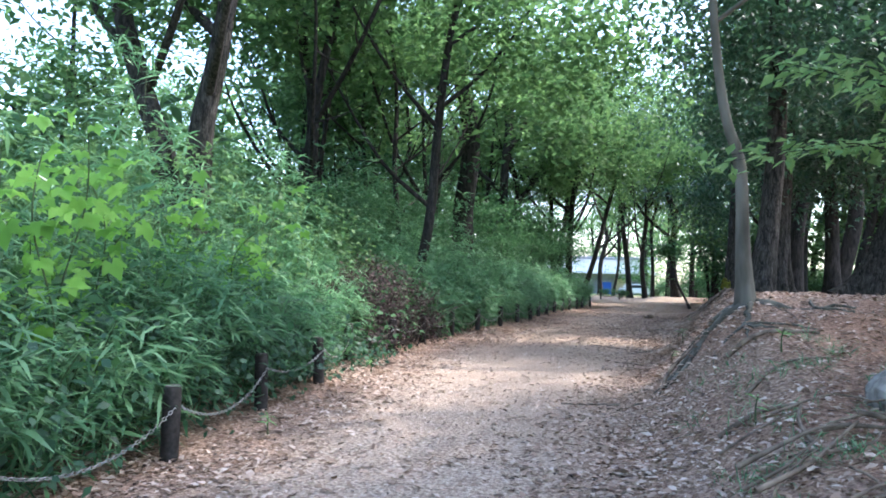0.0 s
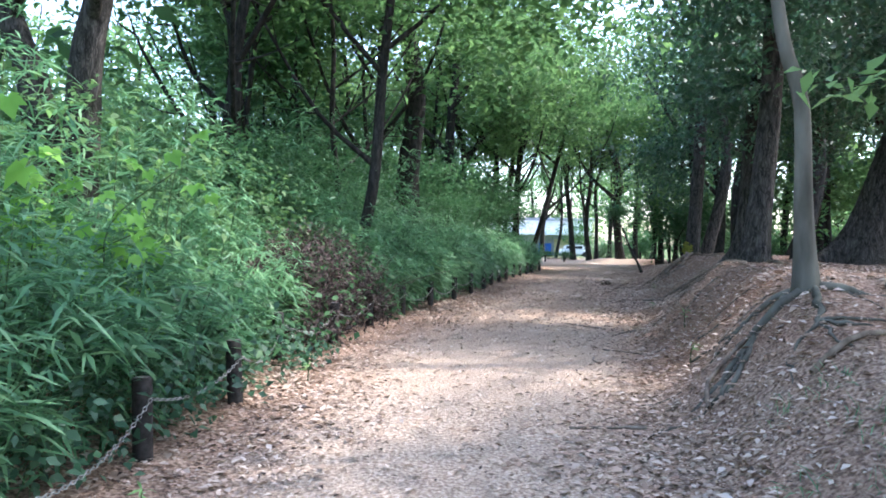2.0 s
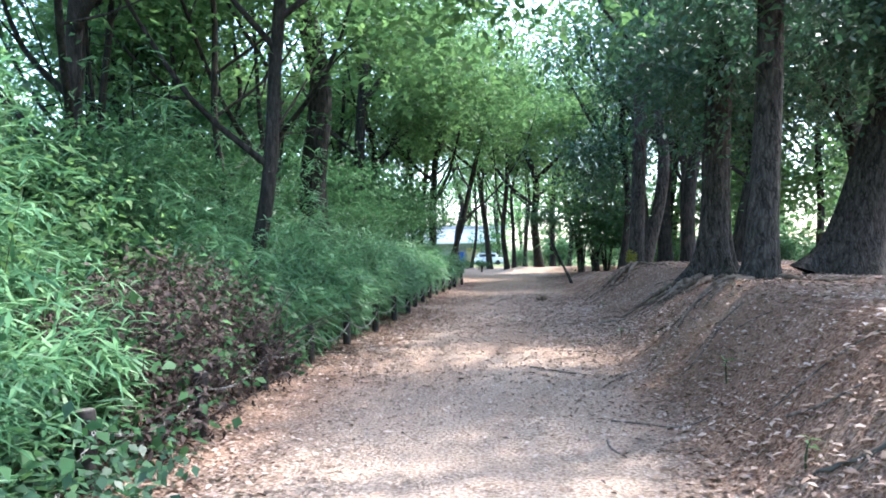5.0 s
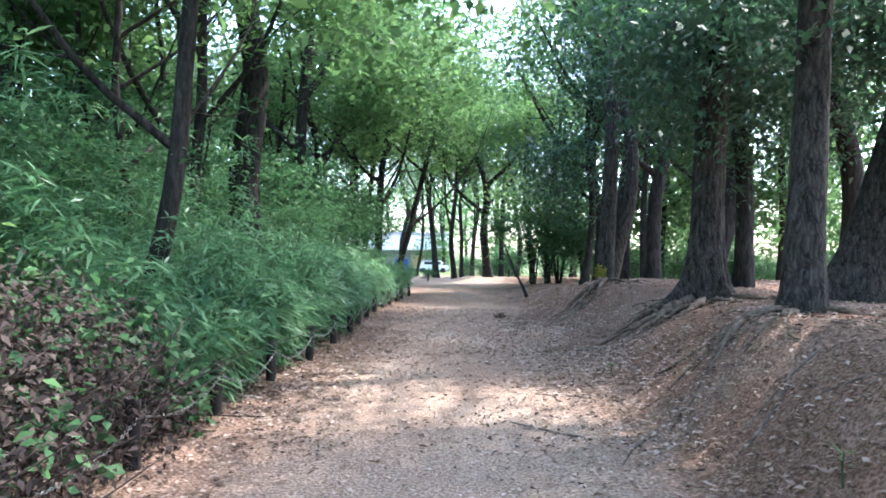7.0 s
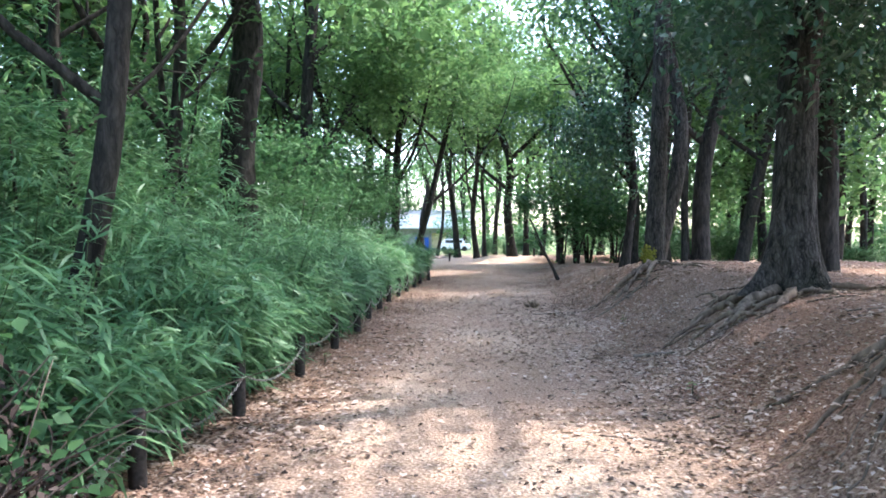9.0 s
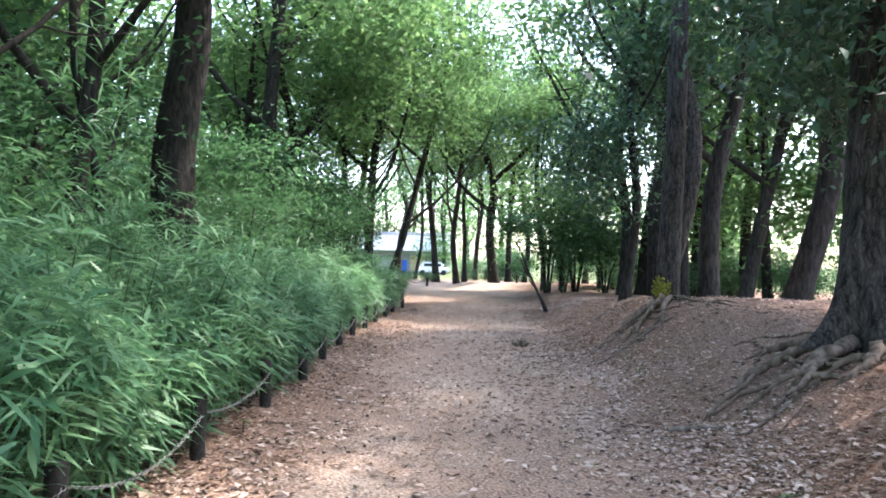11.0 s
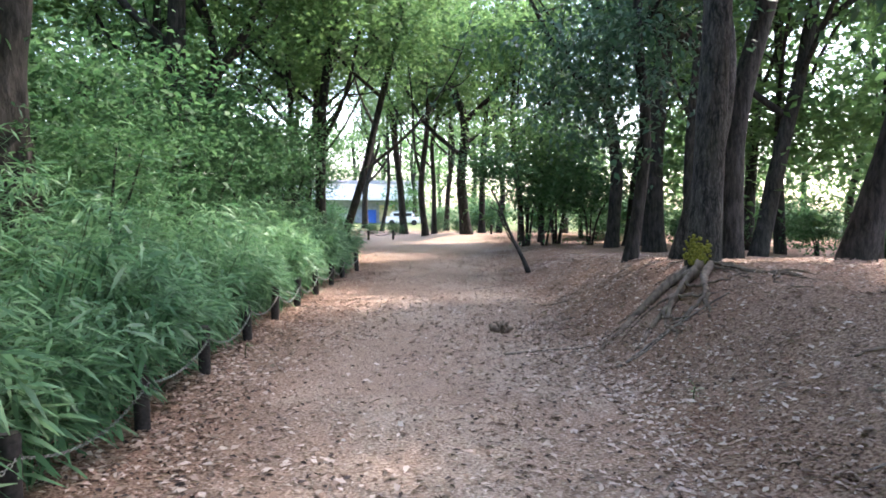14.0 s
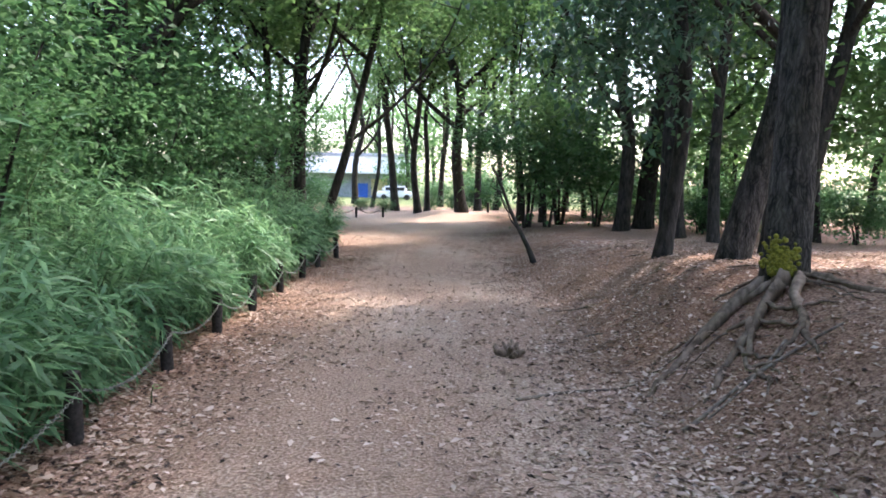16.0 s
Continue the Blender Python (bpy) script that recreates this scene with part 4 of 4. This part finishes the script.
def across(rng, n, y0=-1.0, y1=42.0):
    y = y0 + (y1 - y0) * rng.uniform(0, 1, n) ** 1.1
    w = rng.uniform(0, 1, n)
    f, r = np.interp(y, FY, FX), np.interp(y, RY, RX)
    kind = rng.random(n)
    x = np.where(kind < 0.32, f - 0.45 + np.abs(rng.normal(0, 0.75, n)), np.where(kind < 0.72, r - 0.4 + rng.normal(0.6, 0.9, n), f + (r - f) * w))
    # drifts at both edges, a trodden strip nearly bare between them
    u = (x - f) / (r - f)
    trodden = np.clip(1 - np.abs(u - 0.6) / 0.36, 0, 1)
    drift = 0.55 + 0.6 * waves(x * 0.8 + 2.0, y * 0.7)
    keep = rng.random(n) < np.clip(drift, 0.12, 1.0) * (1 - (0.72 - 0.4 * smooth((y - 8) / 6)) * smooth(trodden * 1.6))
    return x[keep], y[keep]


litter("fallen_leaves", "dry pale brown fallen leaves along the path", 31, 80000, across, (0.022, 0.075))
litter("fallen_leaves", "dry brown fallen leaves on the bank", 32, 46000, lambda r, n: ((lambda y: (np.interp(y, RY, RX) + 6.5 * r.uniform(0, 1, n) ** 1.5, y))(r.uniform(-1, 34, n))), (0.025, 0.085))
litter("fallen_leaves", "broad pale fallen leaves scattered over the path", 35, 15000, lambda r, n: across(r, n, 14.0, 27.0), (0.05, 0.11))
litter("fallen_leaves", "broad pale fallen leaves scattered over the path", 36, 9000, lambda r, n: across(r, n, 0.5, 9.0), (0.045, 0.1))
litter("dark_leaf_bits", "dark rotting leaf pieces on the path", 37, 9000, lambda r, n: across(r, n, 12.0, 28.0), (0.03, 0.08), LEAF_DEAD)
litter("dark_leaf_bits", "dark rotting leaf pieces on the path", 34, 14000, across, (0.02, 0.055), LEAF_DEAD)
litter("leaf_fragments", "crumbled leaf fragments trodden into the path", 33, 60000, across, (0.018, 0.052))


def stick(ctrl, r, mat=TWIG, label="dry broken stick lying on the leaf litter", name="stick"):
    w = spline([(a, b, 0) for a, b, *_ in ctrl], 9)
    lift = np.interp(np.linspace(0, 1, 9), np.linspace(0, 1, len(ctrl)), [c[2] if len(c) > 2 else 0.0 for c in ctrl])
    w[:, 2] = ground_z(w[:, 0], w[:, 1]) + lift + r * 0.6
    v, q = tube(w, np.linspace(r, r * 0.5, 9), 7, np.random.default_rng(int(abs(w[0, 0]) * 100)), 0.12)
    tagged(new(name, mesh_np(name, v, q, mat, True)), label, "stick", "sticks on the ground")


stick([(4.2, 17.6), (3.9, 17.35, 0.03), (3.55, 17.2)], 0.02, ROOT, "pale bare root stretched over the soil", "bare_root")
stick([(4.25, 17.45), (3.95, 17.15, 0.02), (3.7, 16.95)], 0.016, ROOT, "pale bare root stretched over the soil", "bare_root")
stick([(4.3, 18.2), (3.95, 18.15, 0.05), (3.6, 18.05)], 0.022, ROOT, "pale bare root stretched over the soil", "bare_root")
stick([(3.1, 17.85), (3.35, 17.8), (3.55, 17.6)], 0.035)
stick([(2.85, 17.6), (3.15, 17.7)], 0.015)
stick([(2.55, 22.9), (3.1, 23.1), (3.7, 23.15)], 0.018)
stick([(3.6, 22.0), (4.2, 22.2), (4.9, 22.1)], 0.02)
rs = random.Random(8)
for k in range(70):
    y = rs.uniform(1, 30)
    x = float(np.interp(y, RY, RX)) + rs.uniform(-0.6, 3.2)
    a, ln = rs.uniform(0, 6.28), rs.uniform(0.2, 0.9)
    stick([(x, y), (x + math.cos(a) * ln * 0.5 + rs.uniform(-0.06, 0.06), y + math.sin(a) * ln * 0.5), (x + math.cos(a) * ln, y + math.sin(a) * ln)], rs.uniform(0.006, 0.016))
# sparse grass and bare roots on the near bank
rng = np.random.default_rng(58)
tuft = np.stack([rng.uniform(2.2, 4.2, 60), rng.uniform(2.4, 6.0, 60)], 1)
b0 = np.repeat(tuft, 26, 0) + rng.normal(0, 0.07, (60 * 26, 2))
base = np.column_stack([b0, ground_z(b0[:, 0], b0[:, 1])])
v, q = blades(rng, base, rng.normal(0, 0.6, (len(base), 3)) * (1, 1, 0) + (0, 0, 0.8), rng.uniform(0.07, 0.2, len(base)), rng.uniform(0.004, 0.008, len(base)), 0.7)
tagged(new("grass", mesh_np("grass", v, q, LEAF_BAMBOO)), "thin tufts of green grass on the bank", "grass", "", "stuff")
for c, r in (([(2.55, 6.0), (2.75, 6.1, 0.02), (3.05, 6.15, 0.01), (3.3, 6.1)], 0.024), ([(2.3, 4.5), (2.5, 4.5, 0.03), (2.75, 4.35, 0.02)], 0.02),
             ([(2.5, 5.0), (2.8, 5.25, 0.02), (3.2, 5.4)], 0.014), ([(2.1, 6.6), (2.15, 6.9, 0.05), (2.3, 7.05, 0.04), (2.5, 7.1)], 0.022)):
    stick(c, r, ROOT, "brown root arching out of the bank", "bare_root")
# heap of dead wood on the near bank
rh = random.Random(12)
for k in range(26):
    x, y = rh.uniform(2.0, 3.4), rh.uniform(2.2, 4.2)
    a, ln, r = rh.gauss(0.35, 0.7), rh.uniform(0.3, 1.0), rh.choice((0.006, 0.008, 0.01, 0.014, 0.022))
    c = [(x + math.cos(a) * ln * f + rh.gauss(0, 0.03), y + math.sin(a) * ln * f + rh.gauss(0, 0.03), rh.uniform(0, 0.1)) for f in (0, 0.4, 0.7, 1)]
    stick(c, r, ROOT, "grey dead branch in a heap of brushwood", "dead_branch")
bm = bmesh.new()
bmesh.ops.create_icosphere(bm, subdivisions=4, radius=1, matrix=Matrix.Diagonal((0.2, 0.3, 0.26, 1)))
for v in bm.verts:
    v.co *= 1 + 0.22 * noise.noise(v.co * 7) + 0.08 * noise.noise(v.co * 25)
me = bpy.data.meshes.new("rotten_stump")
bm.to_mesh(me)
bm.free()
me.materials.append(ROTTEN)
tagged(new("rotten_stump", me), "pale crumbling stump on the bank", "stump").matrix_basis = pose(3.3, 4.3, gz(3.3, 4.3) + 0.0)
# uprooted stub on the path
rng = np.random.default_rng(77)
knot = empty("root_stub", 2.8, 24.4, gz(2.8, 24.4))
tagged(knot, "dark knotted root stub sticking out of the path", "root")
for k in range(22):
    a = rng.uniform(0, 6.28)
    e = np.array([math.cos(a) * rng.uniform(0.06, 0.2), math.sin(a) * rng.uniform(0.06, 0.2), rng.uniform(0.0, 0.15)])
    v, q = tube(spline([(0, 0, -0.02), e * 0.5 + rng.normal(0, 0.03, 3), e], 6), np.linspace(0.05, 0.014, 6), 7, rng, 0.2)
    part_np("root", mesh_np("root", v, q, ROOT, True), knot)

# overhanging spray of leaves from a sapling on the bank
sap = empty("sapling", 4.6, 5.6, gz(4.6, 5.6))
tagged(sap, "young sapling with pale green leaves leaning over the bank", "sapling")
rng = np.random.default_rng(9)
v, q = tube(spline([(0, 0, -0.1), (-0.1, -0.1, 0.8), (-0.25, -0.2, 1.4), (-0.3, -0.3, 2.2)], 12), np.linspace(0.025, 0.01, 12), 7)
part_np("stem", mesh_np("stem", v, q, BARK, True), sap)
for k in range(17):
    e = np.array([rng.uniform(-2.4, -0.2), rng.uniform(-1.0, 0.1), rng.uniform(1.1, 2.5)])
    p = spline([(-0.2, -0.15, rng.uniform(0.9, 2.0)), e * 0.5 + (0, 0, 0.85), e], 12)
    v, q = tube(p, np.linspace(0.008, 0.002, 12), 5)
    part_np("twig", mesh_np("twig", v, q, BARK, True), sap)
    n = 60
    base = p[rng.integers(3, 12, n)] + rng.normal(0, 0.05, (n, 3))
    way = rng.normal(0, 1, (n, 3)) * (1, 1, 0.4) + (-0.5, 0, -0.35)
    L = rng.uniform(0.08, 0.15, n)
    v, q = leaves(rng, base, way, np.array([0, 0, 1.0]) + rng.normal(0, 0.35, (n, 3)), L, L * 0.5)
    part_np("leaf_spray", mesh_np("leaf_spray", v, q, LEAF_SAPLING), sap)["kind"] = "stuff"

# ---- distance: white building, parked car ----
def box(bm, x0, x1, y0, y1, z0, z1, bevel=0.0):
    r = bmesh.ops.create_cube(bm, size=1, matrix=Matrix.LocRotScale(((x0 + x1) / 2, (y0 + y1) / 2, (z0 + z1) / 2), None, Vector((x1 - x0, y1 - y0, z1 - z0))))
    if bevel:
        es = {e for v in r["verts"] for e in v.link_edges}
        bmesh.ops.bevel(bm, geom=list(es), offset=bevel, segments=2, affect="EDGES")


def boxpart(name, mat, parent, *dims, label="", bevel=0.0):
    bm = bmesh.new()
    box(bm, *dims, bevel)
    return part(name, bm, mat, parent, label)


house = empty("building", 0, 104, gz(0, 104))
tagged(house, "white building with a grey eave beyond the trees", "building")
boxpart("lower_wall", ROOF, house, -13, 7, 0.4, 9, -0.3, 2.9)
boxpart("upper_wall", WALL_WHITE, house, -13, 7, 0, 9, 3.2, 5.0)
boxpart("eave", WALL_WHITE, house, -14, 8, -2.2, 9.5, 2.9, 3.2, bevel=0.05)
boxpart("roof", ROOF, house, -13.6, 7.6, -0.6, 9.6, 5.0, 5.4, bevel=0.05)
boxpart("blue_door", PAINT_BLUE, house, -0.6, 1.2, 0.2, 0.35, -0.1, 1.7)
boxpart("notice_board", PAINT_TAN, house, 1.6, 3.6, 0.2, 0.36, 0.2, 2.3)
# line of trees closing the distance
for j in range(30):
    a = radians(-75 + 150 * j / 29)
    d = R0.uniform(66, 84)
    x, y = 2 + d * math.sin(a), 18 + d * math.cos(a)
    if -9 < x < 5:
        continue
    tree("distant_tree", "leafy tree at the far edge of the park", x, y, 0.3, 13, (0, 0), 600 + j,
         [(CROWNS_FAR[j % 4], R0.normal(0, 1), 0, 3.2 + R0.uniform(-0.6, 1.5), 1.35), (CROWNS_FAR[(j + 1) % 4], R0.normal(0, 1.5), 0, 9, 1.6)], BARK, 3, 0.3, 8)
for j, (x, y) in enumerate([(-11, 120), (-6.5, 123), (-2, 121), (2.5, 124), (7, 120), (11, 122)]):
    tree("distant_tree", "leafy tree behind the white building", x, y, 0.35, 15, (0, 0), 640 + j, [(CROWNS_FAR[j % 4], 0, 0, 7, 1.5), (CROWNS_FAR[(j + 1) % 4], R0.normal(0, 1), 0, 11.5, 1.6)], BARK, 3, 0.3, 8)
# low rope barrier at the path's end
barrier = empty("rope_barrier", 0, 50, 0)
tagged(barrier, "low barrier of short posts with a tan rope", "fence")
be = []
for x, y in [(-3.2, 49.6), (-1.9, 50.2), (-0.6, 50.8), (0.7, 51.2), (2.0, 51.6), (7.3, 52.0), (8.8, 51.6)]:
    z = gz(x, y)
    o = part_np("post", PM, barrier)
    o.matrix_basis = pose(x, y - 50, z, 0, 0, x * 50)
    be.append((x, y - 50, z + 0.42))
for p0, p1 in zip(be[:4], be[1:5]):
    p0, p1 = np.array(p0), np.array(p1)
    v, q = tube(spline([p0, (p0 + p1) / 2 - (0, 0, 0.22), p1], 10), np.full(10, 0.022), 6)
    part_np("rope", mesh_np("rope", v, q, TWIG, True), barrier)
car = empty("parked_car", 4.2, 94, gz(4.2, 94))
tagged(car, "small white parked car beyond the trees", "car")
bm = bmesh.new()
box(bm, -2, 2, -0.8, 0.8, 0.3, 0.95, 0.12)
box(bm, -1.4, 1.3, -0.72, 0.72, 0.85, 1.5, 0.2)
part("body", bm, CAR_PAINT, car)
boxpart("side_window", GLASS_DARK, car, -1.1, 1.0, -0.735, -0.6, 1.02, 1.38, bevel=0.03)
for wx in (-1.25, 1.25):
    for wy in (-0.78, 0.78):
        bm = bmesh.new()
        bmesh.ops.create_cone(bm, cap_ends=True, segments=20, radius1=0.31, radius2=0.31, depth=0.2, matrix=pose(wx, wy, 0.31, 90))
        part("wheel", bm, TYRE, car)
